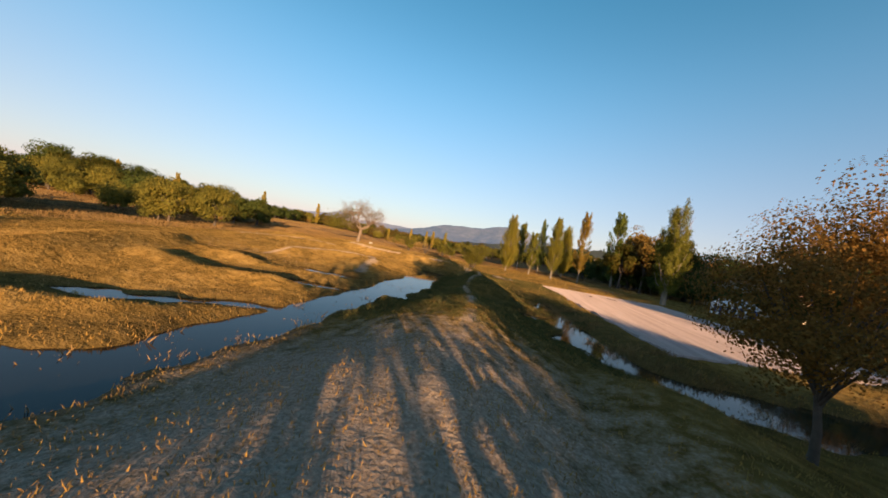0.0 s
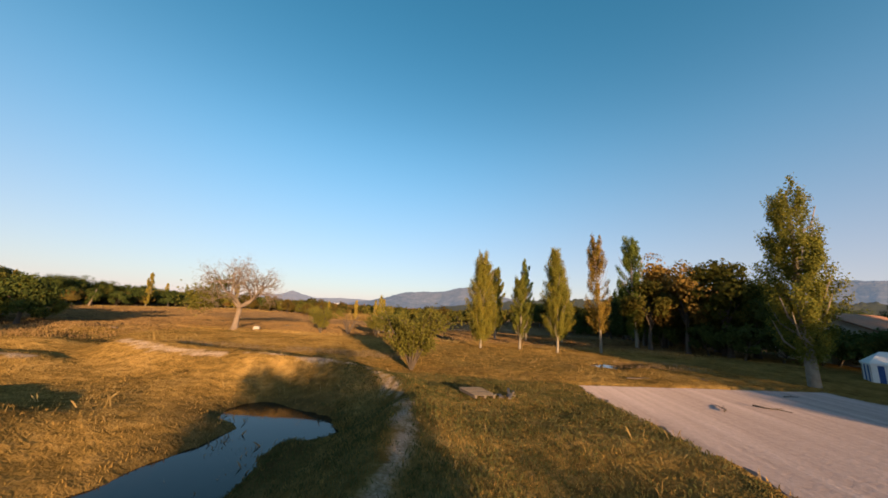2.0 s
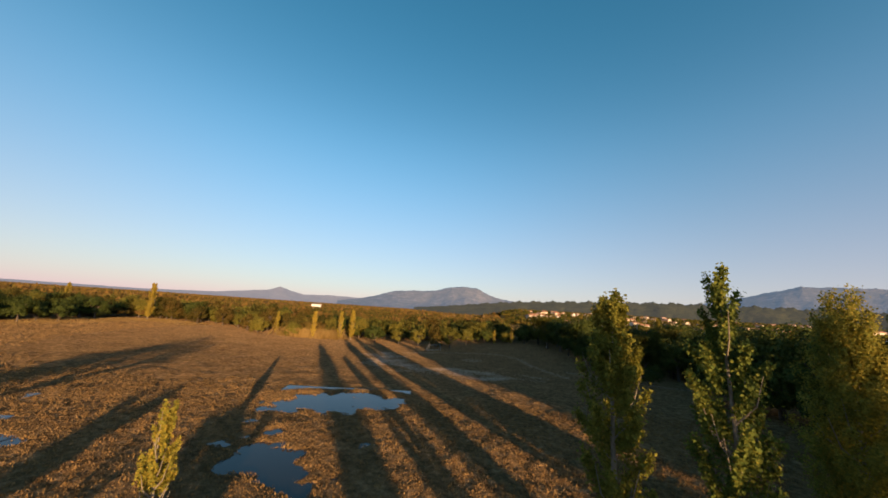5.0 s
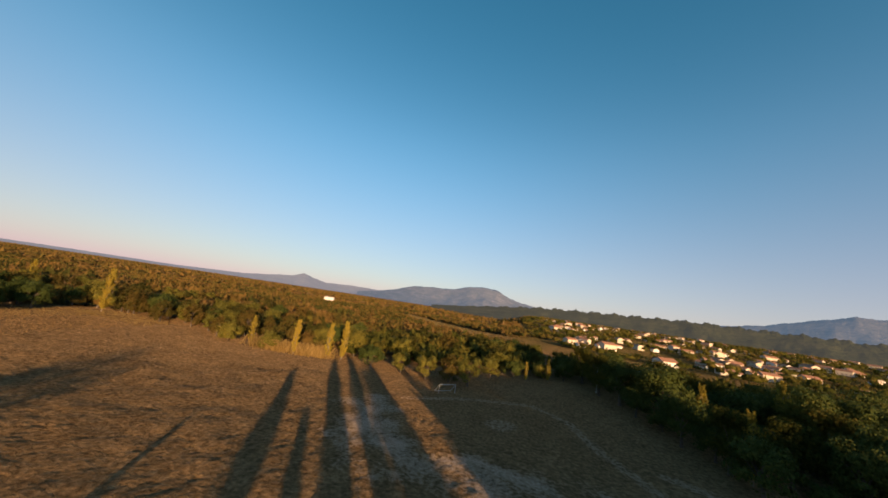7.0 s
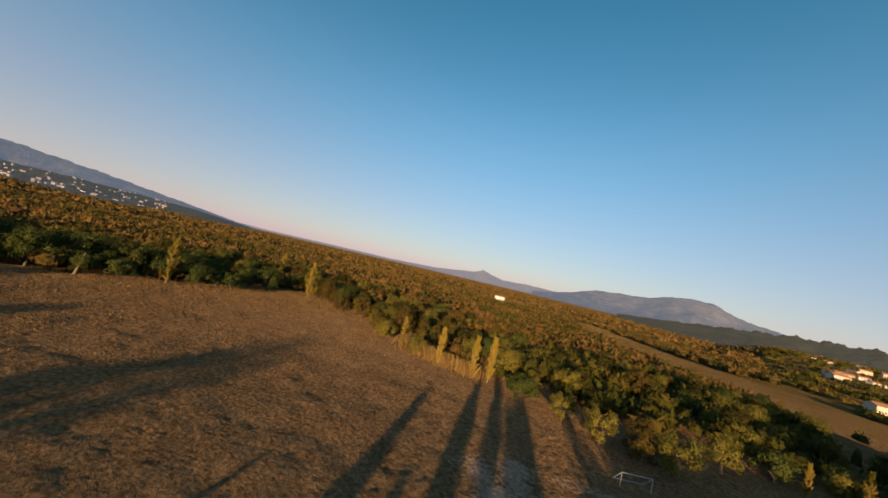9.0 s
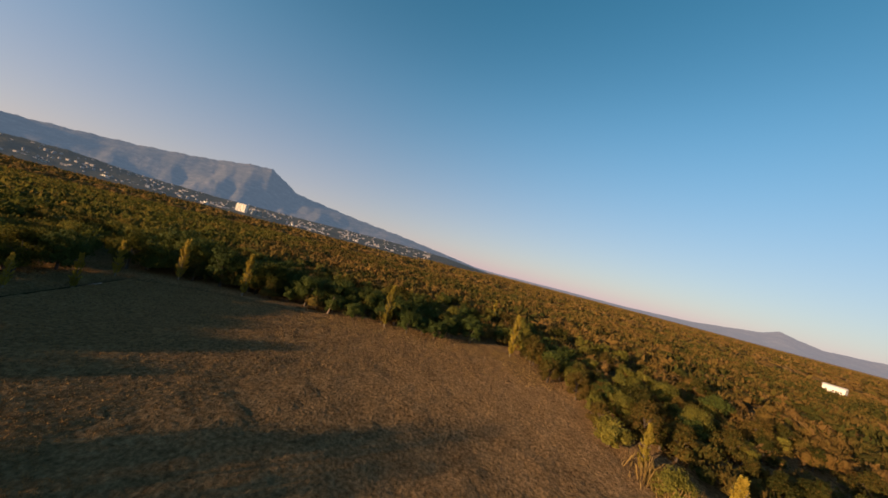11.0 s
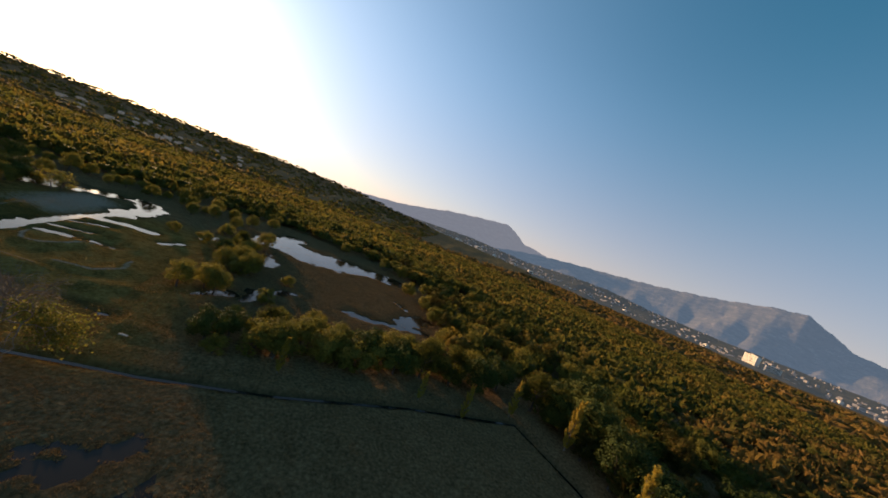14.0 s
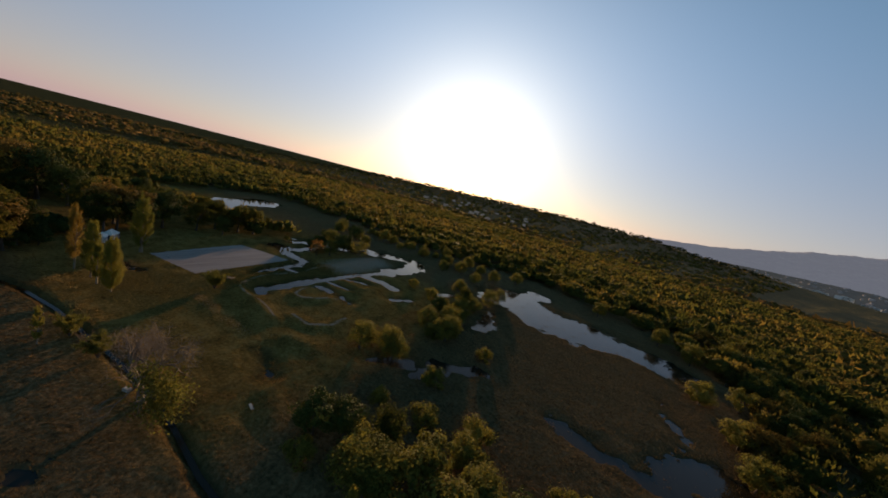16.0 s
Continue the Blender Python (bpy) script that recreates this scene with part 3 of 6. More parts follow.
wetness = np.maximum(wetness, 0.35 * sstep(-36, -44, gx) * sstep(52, 40, gy) * sstep(-110, -95, gx))
green = 0.16 * sstep(58, 50, gy) * sstep(-14, -6, gx) * sstep(10, 3, gx) + 0.34 * sstep(40, 22, gy) * sstep(-8, -3, gx) * sstep(6, 0, gx)
green = green + 0.25 * sstep(0, -3, away(gx, gy, [(-5, 50), (5, 50)]) - 8) + 0.15 * sstep(20, 40, gx)
green = green + 0.6 * sstep(150, 260, np.hypot(gx + 20, gy - 70))
lush = sstep(66, 58, gy) * sstep(-46, -36, gx) * sstep(-20, 0, gy)
for key, values in (("dirt", dirt), ("wet", wetness), ("green", green), ("lush", lush)):
    sheet.attributes.new(key, "FLOAT", "POINT").data.foreach_set("value", values.astype(np.float32))
tagged(new("ground", sheet), "dry golden meadow with low earth banks and worn trails", "ground", kind="structure")

flat_water = grid_mesh(steps([(-104, 0), (30, 8)]), steps([(-62, 0), (56, 8)]), lambda x, y: np.full(x.shape, LEVEL), WATER)[0]
tagged(new("water", flat_water), "still dark floodwater between the meadow banks", "water", kind="structure")


def strip(name, line, half, z_of, mat, label):
    pts = np.array(line, dtype=float)
    d = unit(np.gradient(pts, axis=0))
    nrm = np.stack([-d[:, 1], d[:, 0]], 1)
    v = np.concatenate([np.column_stack([pts + nrm * half, z_of]), np.column_stack([pts - nrm * half, z_of])])
    n = len(pts)
    f = np.array([(i, i + 1, n + i + 1, n + i) for i in range(n - 1)])
    return tagged(new(name, mesh_from(name, v, f, mat)), label, "water", kind="structure")


def fine_line(line, gap=2.0):
    out = []
    for a, b in zip(line[:-1], line[1:]):
        k = max(1, int(math.dist(a, b) / gap))
        out += [tuple(np.array(a) + (np.array(b) - np.array(a)) * i / k) for i in range(k)]
    return out + [line[-1]]


for name, line in (("water", CREEK), ("water", DITCH)):
    fl = fine_line(line)
    pz = np.array([float(base_height(np.array(p[0]), np.array(p[1]))) for p in fl])
    strip(name, fl, 0.26, pz - 0.52, WATER, "narrow drainage creek of still dark water")
strip("water", [(74, 14)] + LAKE + [(97, -42)], 11, np.full(5, at(60, -15) - 0.55), WATER, "small pond mirroring the evening sky")
for line, half in PUDDLES:
    (ax, ay), (bx, by) = line
    zc = float(base_height(np.array(ax), np.array(ay)))
    strip("water", [(ax - 3.5 * np.sign(bx - ax + 0.01), ay), ((ax + bx) / 2, (ay + by) / 2), (bx + 3.5 * np.sign(bx - ax + 0.01), by)], half + 3.0,
          np.full(3, zc - 0.10), WATER, "shallow rainwater puddle on the field")

# the raked riding court
ring = []
for (ax, ay), (bx, by) in zip(COURT, COURT[1:] + COURT[:1]):
    for t in np.arange(0, 1, 0.02):
        x, y = ax + (bx - ax) * t, ay + (by - ay) * t
        k = 0.22 * float(wobble(x, y, 0.5, 1)) + 0.12 * float(wobble(x, y, 0.17, 3))
        ring.append((x + k, y + 0.4 * k))
ring = np.array(ring)
n_ring = len(ring)
inner = ring + (ring.mean(0) - ring) * 0.012
court_v = np.concatenate([np.column_stack([ring, np.full(n_ring, 0.16)]), np.column_stack([inner, np.full(n_ring, 0.315)]), [[*ring.mean(0), 0.33]]])
court_f = np.array([(i, (i + 1) % n_ring, n_ring + (i + 1) % n_ring, n_ring + i) for i in range(n_ring)] + [(n_ring + i, n_ring + (i + 1) % n_ring, 2 * n_ring, 2 * n_ring) for i in range(n_ring)])
court_f = np.concatenate([court_f[:n_ring, (0, 1, 2)], court_f[:n_ring, (0, 2, 3)], court_f[n_ring:, :3]])
tagged(new("sand_court", mesh_from("sand_court", court_v, court_f, SAND)), "riding court of pale raked sand beside the meadow", "sand court", kind="structure")


# ---- trees ----
def limbs(r, h, trunk_r, lean, fork, n, spread, rise, sides=6):
    """A tapered trunk and its limbs; also gives the limbs' ends."""
    bend = r.normal(size=2) * lean
    ts = np.linspace(0, 1, 6)
    trunk = np.column_stack([bend[0] * ts ** 2 + 0.05 * np.sin(ts * 5), bend[1] * ts ** 2, -0.25 + ts * (h * fork + 0.25)])
    pieces = [tube(trunk, trunk_r * (1.25 - 0.7 * ts) * np.where(ts < 0.05, 1.3, 1.0), sides + 2)]
    ends = []
    for i in range(n):
        a = i * 2.4 + r.uniform(-0.4, 0.4)
        k = r.uniform(0.55, 1.0)
        base = np.array([np.interp(k, ts, trunk[:, c]) for c in range(3)])
        out = np.array([math.cos(a), math.sin(a), 0]) * spread * r.uniform(0.6, 1.0)
        end = base + out + np.array([0, 0, h * rise * r.uniform(0.6, 1.1)])
        mid = (base + end) / 2 + np.array([0, 0, h * 0.05]) + r.normal(size=3) * spread * 0.08
        q = np.linspace(0, 1, 5)[:, None]
        pts = base * (1 - q) ** 2 + 2 * mid * q * (1 - q) + end * q ** 2
        pieces.append(tube(pts, trunk_r * np.linspace(0.45, 0.10, 5), sides))
        ends.append(end)
    return join(pieces), np.array(ends)


def clumped_crown(r, h, low, rx, n_clump, n_leaf, size, flat=1.0, centre_z=None):
    """Leaves gathered in clumps over an uneven dome."""
    cz = (h + low) / 2 if centre_z is None else centre_z
    rz = (h - low) / 2
    d = unit(r.normal(size=(n_clump, 3)))
    d[:, 2] = np.where(d[:, 2] < -0.8, -d[:, 2] * 0.6, d[:, 2])
    rad = r.uniform(0.5, 0.95, n_clump)[:, None]
    c = d * rad * np.array([rx, rx, rz * flat]) + np.array([0, 0, cz])
    cr = rx * r.uniform(0.20, 0.40, n_clump)
    each = r.integers(0, n_clump, n_leaf)
    dd = unit(r.normal(size=(n_leaf, 3)))
    pts = c[each] + dd * (cr[each] * r.uniform(0.5, 1.05, n_leaf))[:, None] * np.array([1, 1, 0.75])
    out = pts - np.array([0, 0, cz - rz * 0.3])
    nrm = unit(out) * 0.9 + dd * 0.7 + r.normal(size=(n_leaf, 3)) * 0.45
    return leaves(pts, nrm, size * r.uniform(0.6, 1.3, n_leaf), r)


def poplar_crown(r, h, low, rx, n_leaf, size):
    """A spindle of upswept sprays, widest below the middle, with a ragged top."""
    n_spray = int(np.clip(n_leaf / 330, 50, 170))
    t = np.sort(r.uniform(0.0, 0.90, n_spray))
    reach = np.interp(t, (0, 0.12, 0.28, 0.5, 0.7, 0.9), (0.55, 0.9, 1.0, 0.86, 0.62, 0.30)) * r.uniform(0.62, 1.12, n_spray)
    lift = r.uniform(0.09, 0.17, n_spray)
    a = np.arange(n_spray) * 2.399 + r.uniform(-0.5, 0.5, n_spray)
    each = r.integers(0, n_spray, n_leaf)
    k = r.uniform(0.08, 1.0, n_leaf) ** 0.75
    bow = 0.35 * k + 0.65 * k ** 0.6
    rr = rx * reach[each] * bow
    zz = low + (h - low) * (t[each] * 0.97 + lift[each] * k ** 1.4)
    pts = np.column_stack([np.cos(a[each]) * rr, np.sin(a[each]) * rr, zz])
    pts += r.normal(size=pts.shape) * np.array([1, 1, 1.5]) * (rx * (0.10 - 0.045 * k))[:, None]
    nrm = np.column_stack([np.cos(a[each]), np.sin(a[each]), np.full(n_leaf, 0.25)]) + r.normal(size=(n_leaf, 3)) * 0.75
    return leaves(pts, nrm, size * r.uniform(0.6, 1.3, n_leaf), r, 1.25)


def make_poplar(seed, h, low, rx, n_leaf, size, leaf, bark=BARK_PALE, thick=0.115, label="", group="poplars along the creek", name="poplar_tree"):
    r = np.random.default_rng(seed)
    ob = thing(name, label, "tree", group)
    ts = np.linspace(0, 1, 9)
    trunk = np.column_stack([0.10 * np.sin(ts * 4 + seed), 0.10 * np.cos(ts * 3 + seed) - 0.1, -0.25 + ts * (h * 0.93 + 0.25)])
    wood = [tube(trunk, thick * (1.2 - 1.08 * ts), 8)]
    for i in range(14):
        k = r.uniform(0.14, 0.75)
        base = np.array([np.interp(k, ts, trunk[:, c]) for c in range(3)])
        a = i * 2.4
        end = base + np.array([math.cos(a) * rx * 0.7, math.sin(a) * rx * 0.7, h * 0.17])
        mid = base * 0.5 + end * 0.5 + np.array([math.cos(a), math.sin(a), -0.6]) * rx * 0.15
        wood.append(tube(np.array([base, mid, end]), np.array([0.3, 0.2, 0.06]) * thick, 5))
    v, f = join(wood)
    part("trunk", mesh_from("trunk", v, f, bark, True), ob, "pale upright trunk with thin upswept branches")
    v, f = poplar_crown(r, h, low, rx, n_leaf, size)
    part("crown", mesh_from("crown", v, f, leaf, False, np.repeat(r.uniform(0, 0.5, n_leaf), 4)), ob)
    return ob


def make_tree(seed, h, low, rx, n_clump, n_leaf, size, leaf, bark=BARK, thick=0.2, fork=0.4, n_limb=7, label="", group="", name="tree", lean=0.3, category="tree"):
    r = np.random.default_rng(seed)
    ob = thing(name, label, category, group)
    (v, f), _ = limbs(r, h, thick, lean, fork, n_limb, rx * 0.6, 0.35)
    part("trunk", mesh_from("trunk", v, f, bark, True), ob)
    v, f = clumped_crown(r, h, low, rx, n_clump, n_leaf, size)
    part("crown", mesh_from("crown", v, f, leaf, False, np.repeat(r.uniform(0, 0.4, n_leaf), 4)), ob)
    return ob


def make_shrub(seed, h, rx, n_stem, n_leaf, size, leaf, label, name="shrub", bark=BARK, group="", low=0.35, thick=0.05):
    """Several stems from one root, leafy above."""
    r = np.random.default_rng(seed)
    ob = thing(name, label, "shrub", group)
    wood, pts, nrm = [], [], []
    for i in range(n_stem):
        a = i * 2.4 + r.uniform(-0.3, 0.3)
        top = np.array([math.cos(a) * rx * r.uniform(0.4, 1.0), math.sin(a) * rx * r.uniform(0.4, 1.0), h * r.uniform(0.7, 1.0)])
        mid = top * np.array([0.35, 0.35, 0.5]) + r.normal(size=3) * 0.08
        q = np.linspace(0, 1, 6)[:, None]
        line = np.array([0, 0, -0.15]) * (1 - q) ** 2 + 2 * mid * q * (1 - q) + top * q ** 2
        wood.append(tube(line, thick * np.linspace(1.0, 0.25, 6), 5))
        for _ in range(5):
            k = r.uniform(0.35, 0.95)
            b0 = np.array([np.interp(k, q[:, 0], line[:, c]) for c in range(3)])
            e0 = b0 + (unit(top) * 0.22 * h + r.normal(size=3) * np.array([1, 1, 0.5]) * rx * 0.24) * r.uniform(0.6, 1.2)
            wood.append(tube(np.array([b0, (b0 + e0) / 2 + [0, 0, 0.05], e0]), thick * np.array([0.45, 0.3, 0.1]), 4))
            m = max(1, n_leaf // (n_stem * 5))
            kk = r.uniform(0.2, 1.05, m)[:, None]
            p = b0 + (e0 - b0) * kk + r.normal(size=(m, 3)) * rx * 0.085
            pts.append(p)
            nrm.append(r.normal(size=(m, 3)) + np.array([0, 0, 0.6]))
    v, f = join(wood)
    part("stem", mesh_from("stem", v, f, bark, True), ob, "pale thin stems")
    if n_leaf:
        pts, nrm = np.concatenate(pts), np.concatenate(nrm)
        keep = pts[:, 2] > h * low * 0.6
        v, f = leaves(pts[keep], nrm[keep], size * r.uniform(0.6, 1.3, keep.sum()), r)
        part("foliage", mesh_from("foliage", v, f, leaf, False, np.repeat(r.uniform(0, 0.5, keep.sum()), 4)), ob)
    return ob


def stand(ob, x, y, turn=0.0, size=1.0, tall=1.0):
    ob.matrix_basis = pose(x, y, at(x, y), 0, 0, turn) @ Matrix.Diagonal((size, size, size * tall, 1))
    return ob


def copy_at(ob, x, y, turn=0.0, size=1.0, tall=1.0, label=""):
    c = copy_thing(ob, pose(x, y, at(x, y), 0, 0, turn))
    c.scale = (size, size, size * tall)
    if label:
        tagged(c, label)
    return c


# the row of poplars by the creek
YG = "upright poplar with yellow-green autumn leaves and pale trunk"
p1 = stand(make_poplar(11, 9.3, 0.6, 1.65, 62000, 0.064, LEAF_POPLAR, label=YG), 0.8, 54.8)
stand(make_poplar(12, 7.2, 1.1, 1.15, 24000, 0.064, LEAF_POPLAR, label="slender poplar with yellowing leaves in the creek row"), 4.6, 55.4)
stand(make_poplar(13, 10.2, 1.2, 1.5, 44000, 0.068, LEAF_POPLAR, label=YG), 8.1, 55.2)
stand(make_poplar(14, 11.7, 1.8, 1.5, 19000, 0.082, LEAF_POPLAR_AMBER, label="thinning poplar with amber leaves and visible branches"), 12.5, 56.2)
green_poplar = stand(make_poplar(15, 14.2, 1.0, 2.1, 14000, 0.15, LEAF_POPLAR_GREEN, thick=0.2, label="dense green poplar at the edge of the wood", group="poplars at the wood edge"), 20.6, 65.6)
stand(make_poplar(16, 9.7, 1.0, 1.45, 17000, 0.10, LEAF_POPLAR, label="slim yellow-green poplar behind the creek row"), 3.1, 67.0)
stand(make_poplar(20, 10.8, 1.0, 1.35, 13000, 0.11, LEAF_POPLAR_GREEN, label="green poplar with a slim crown beyond the creek"), 7.0, 66.6)
copy_at(p1, 11.8, 67.0, 50, 1.08)
copy_at(green_poplar, 26, 76, 120, 0.8)
big = stand(make_poplar(17, 13.2, 1.4, 2.1, 30000, 0.10, LEAF_POPLAR, thick=0.28, label="tall bushy poplar with golden leaves by the sand court"), 20.5, 44.5)
slim = stand(make_poplar(18, 9.5, 0.7, 1.15, 6500, 0.17, LEAF_POPLAR_GOLD, label="slim yellow-green poplar at the field edge", group="poplars round the field"), -99, 113.7)
slim.scale = (1.12, 1.12, 1.12)
for x, y, k, turn in ((-95, 146, 1.15, 40), (-101.5, 80.7, 1.05, 80), (-103.5, 66.5, 1.02, 10), (-57, 149, 0.72, 140), (-45.5, 148.5, 0.85, 200), (-38, 150, 0.9, 250), (-35, 151.5, 0.95, 20),
                      (-56, 57, 0.6, 10), (-78, 58, 0.55, 70), (-85.5, 60.6, 0.68, 180), (-96.5, 59, 0.78, 220), (-138, 158, 1.0, 20), (-112, 66, 0.8, 0), 
                      (34, 137, 0.95, 10), (47, 138, 1.2, 90), (36, 156, 0.8, 150), (9, 161, 0.5, 50), (15, 164, 0.6, 250), (30, 122, 0.9, 30), (52, 128, 0.9, 130)):
    copy_at(slim, x, y, turn, k)
stand(make_poplar(19, 5.1, 0.6, 0.6, 6500, 0.07, LEAF_POPLAR, thick=0.08, label="young slender poplar standing alone in the field", group="young trees by the creek"), -12.3, 64.8)

# shrubs by the creek and on the bank
stand(make_shrub(24, 3.1, 1.75, 20, 13000, 0.085, LEAF_OLIVE, "leafy multi-stemmed shrub with yellow-green leaves on the bank", low=0.42, thick=0.045), -3.7, 41.2, 0, 1.05, 0.94)
shrub_b = stand(make_shrub(22, 2.8, 1.5, 12, 8000, 0.085, LEAF_OLIVE, "leafy multi-stemmed shrub beside the creek", group="shrubs by the creek"), -18.6, 61.3)
stand(make_shrub(23, 2.4, 1.3, 11, 0, 0.2, LEAF_OLIVE, "leafless thin-stemmed shrub beside the creek", group="shrubs by the creek"), -15.3, 61.7)
copy_at(shrub_b, -11.9, 62.1, 100, 0.85)
copy_at(shrub_b, -10.2, 62.0, 220, 0.8)


def bare_tree():
    """An old half-dead tree: pale bare branches, one leafy bough."""
    r = np.random.default_rng(31)
    ob = thing("old_tree", "old half-bare tree with pale trunk and twisted branches", "tree")
    wood, tips = [], []

    def grow(p, d, length, rad, level):
        n = 4
        pts = [p]
        for _ in range(n):
            d = unit(d + r.normal(size=3) * 0.20 + np.array([0, 0, 0.05 if level < 3 else -0.02]))
            pts.append(pts[-1] + d * length / n)
        wood.append(tube(np.array(pts), np.linspace(rad, rad * 0.62, n + 1), 8 if level < 2 else (5 if level < 4 else 3)))
        if level >= 6 or rad < 0.010:
            tips.append(pts[-1])
            return
        kids = 3 if level < 5 else 2
        for i in range(kids):
            a = r.uniform(0, 6.28) if level else i * 2.1 + 0.4
            side = unit(np.cross(d, np.array([math.cos(a), math.sin(a), 0.35])))
            nd = unit(d * 0.7 + side * r.uniform(0.45, 0.8) + np.array([0, 0, 0.12]))
            grow(pts[-1] if i else pts[-2], nd, length * r.uniform(0.66, 0.84), rad * r.uniform(0.52, 0.66), level + 1)

    trunk = np.array([(0, 0, -0.3), (0.05, 0, 0.3), (0.1, 0.05, 1.2), (0.25, 0.05, 2.3)])
    wood.append(tube(trunk, [0.50, 0.34, 0.27, 0.28], 10))
    top = trunk[-1]
    for d, ln, rad in (((-0.80, 0.1, 0.42), 2.3, 0.19), ((0.55, 0.2, 0.85), 2.1, 0.20), ((0.0, -0.4, 1.0), 2.3, 0.20), ((0.1, 0.55, 0.85), 2.1, 0.18), ((0.75, -0.35, 0.5), 2.0, 0.17)):
        grow(top, unit(np.array(d)), ln, rad, 1)
    v, f = join(wood)
    part("trunk", mesh_from("trunk", v, f, BARK_BARE, True), ob, "pale gnarled trunk and leafless branches")
    tips = np.array(tips)
    each = r.integers(0, len(tips), 2600)
    pts = tips[each] + r.normal(size=(2600, 3)) * 0.25
    way = unit(tips[each] - np.array([0.2, 0, 2.0])) + r.normal(size=(2600, 3)) * 0.9
    v, f = leaves(pts, r.normal(size=(2600, 3)), 0.024, r, 15.0, way)
    part("twigwork", mesh_from("twigwork", v, f, BARK_BARE), ob, "fine bare outer twigwork")
    n = 3200
    c = np.array([(-3.8, 0.3, 4.4), (-5.4, -0.2, 3.9), (-2.8, 0.8, 5.2), (-4.6, 0.9, 3.0), (-3.0, -0.8, 3.2), (-5.8, 0.4, 2.7)])
    each = r.integers(0, len(c), n)
    pts = c[each] + r.normal(size=(n, 3)) * np.array([0.75, 0.7, 0.45])
    v, f = leaves(pts, r.normal(size=(n, 3)) + [0, 0, 0.7], 0.17 * r.uniform(0.6, 1.3, n), r)
    part("foliage", mesh_from("foliage", v, f, LEAF_OLIVE, False, np.repeat(r.uniform(0, 0.4, n), 4)), ob, "one leafy bough of olive-green leaves")
    return ob


stand(bare_tree(), -29.6, 61.0, 0, 1.06)

# broad trees: a few kinds, each repeated
OAK = make_tree(41, 7.0, 0.2, 3.4, 52, 5200, 0.20, LEAF_GREEN, label="broad dark green oak with a dense rounded crown", name="oak_tree", group="trees round the field")
OAK2 = make_tree(42, 6.0, 0.2, 3.0, 40, 4200, 0.20, LEAF_GREEN, label="rounded dark green tree at the field edge", name="oak_tree", group="trees round the field")
WILLOW = make_tree(43, 5.6, 0.5, 2.9, 52, 6200, 0.15, LEAF_OLIVE, label="spreading olive-green willow by the flooded meadow", name="willow_tree", group="willows by the water", thick=0.16)
MAPLE = make_tree(44, 6.5, 0.2, 2.9, 44, 4600, 0.19, LEAF_AUTUMN, label="autumn tree with golden brown leaves", name="autumn_tree", group="trees round the field")
BUSH = make_tree(45, 3.2, 0.1, 2.0, 34, 3600, 0.15, LEAF_OLIVE, label="round olive-green bush at the meadow's edge", name="bush", group="bushes round the meadow", fork=0.25, thick=0.1, category="shrub")
DARKBUSH = make_tree(46, 3.6, 0.1, 2.3, 36, 3000, 0.18, LEAF_GREEN, label="round dark green bush at the field edge", name="bush", group="bushes round the field", fork=0.25, thick=0.1, category="shrub")
TALL = make_tree(48, 10.5, 0.8, 4.3, 64, 6400, 0.25, LEAF_GREEN, label="tall dark green oak at the edge of the wood", name="oak_tree", group="trees of the east wood", thick=0.3)
TALL2 = make_tree(49, 9.5, 0.5, 3.7, 52, 5200, 0.25, LEAF_WOOD, label="tall mixed green and bronze tree of the east wood", name="broad_tree", group="trees of the east wood", thick=0.26)
GOLD = make_tree(56, 5.6, 0.2, 2.6, 40, 3600, 0.19, LEAF_OLIVE, label="yellow-green tree standing in the autumn wood", name="autumn_tree", group="trees of the autumn wood")
RUST = make_tree(57, 5.2, 0.2, 2.4, 34, 3000, 0.18, LEAF_AUTUMN, label="rust-brown thin-leaved tree in the autumn wood", name="autumn_tree", group="trees of the autumn wood")
firsts = {}


def plant(kind, x, y, size=1.0, tall=1.0, label=""):
    turn = (x * 37.7 + y * 91.3) % 360
    if id(kind) not in firsts:
        firsts[id(kind)] = kind
        stand(kind, x, y, turn, size, tall)
        if label:
            tagged(kind, label)
    else:
        copy_at(kind, x, y, turn, size, tall, label)


# south and west of the pump track
for x, y, k in ((-64.5, 47.5, 1.0), (-75, 47, 1.1), (-84, 46, 1.1), (-92, 48, 1.2), (-36, 34, 0.92), (-39.5, 31.2, 0.95), (-39, 16.5, 0.9), (-44.5, 17.5, 1.05), (-41.5, 11, 0.95), (-43, -13, 0.95), (-43.5, -21, 0.8), (-34, -41, 0.9), (-27, -44, 0.8), (-14, -40, 0.9), (-20, -47, 1.0), (-2, -40, 0.8), (6, -42, 0.8), (16, -42, 0.8), (20, -40, 1.1), (34, -26, 1.0), (40, -34, 1.0), (-8, -50, 1.0), (-40, -52, 0.9), (-17, -31, 0.8), (-22, -37, 0.9), (24, -28, 0.9), (-31, -30, 0.8), (-97, -34, 1.1), (-90, -42, 1.0), (-72, -50, 1.0)):
    plant(WILLOW, x, y, k)
for x, y, k in ((9.5, 0.5, 0.95), (9.5, -10, 0.6), (12, -5, 1.15), (9, -38, 0.6), (14, -10, 1.2), (17, -24, 0.8), (21, -10, 1.15), (20, -4, 0.85), (18, 1, 0.7), (23, -3, 0.4), (26, -28, 1.1), (27, 4, 0.35), (29, -14, 0.6), (36, 0, 0.4), (44, -8, 0.5)):
    plant(WILLOW if int(x) % 2 else OAK2, x, y, k)
OPEN = make_tree(55, 6.0, 0.8, 3.2, 22, 520, 0.30, LEAF_OLIVE, label="thin-leaved open willow on the first bank", name="willow_tree", group="willows by the water", thick=0.12, n_limb=9)
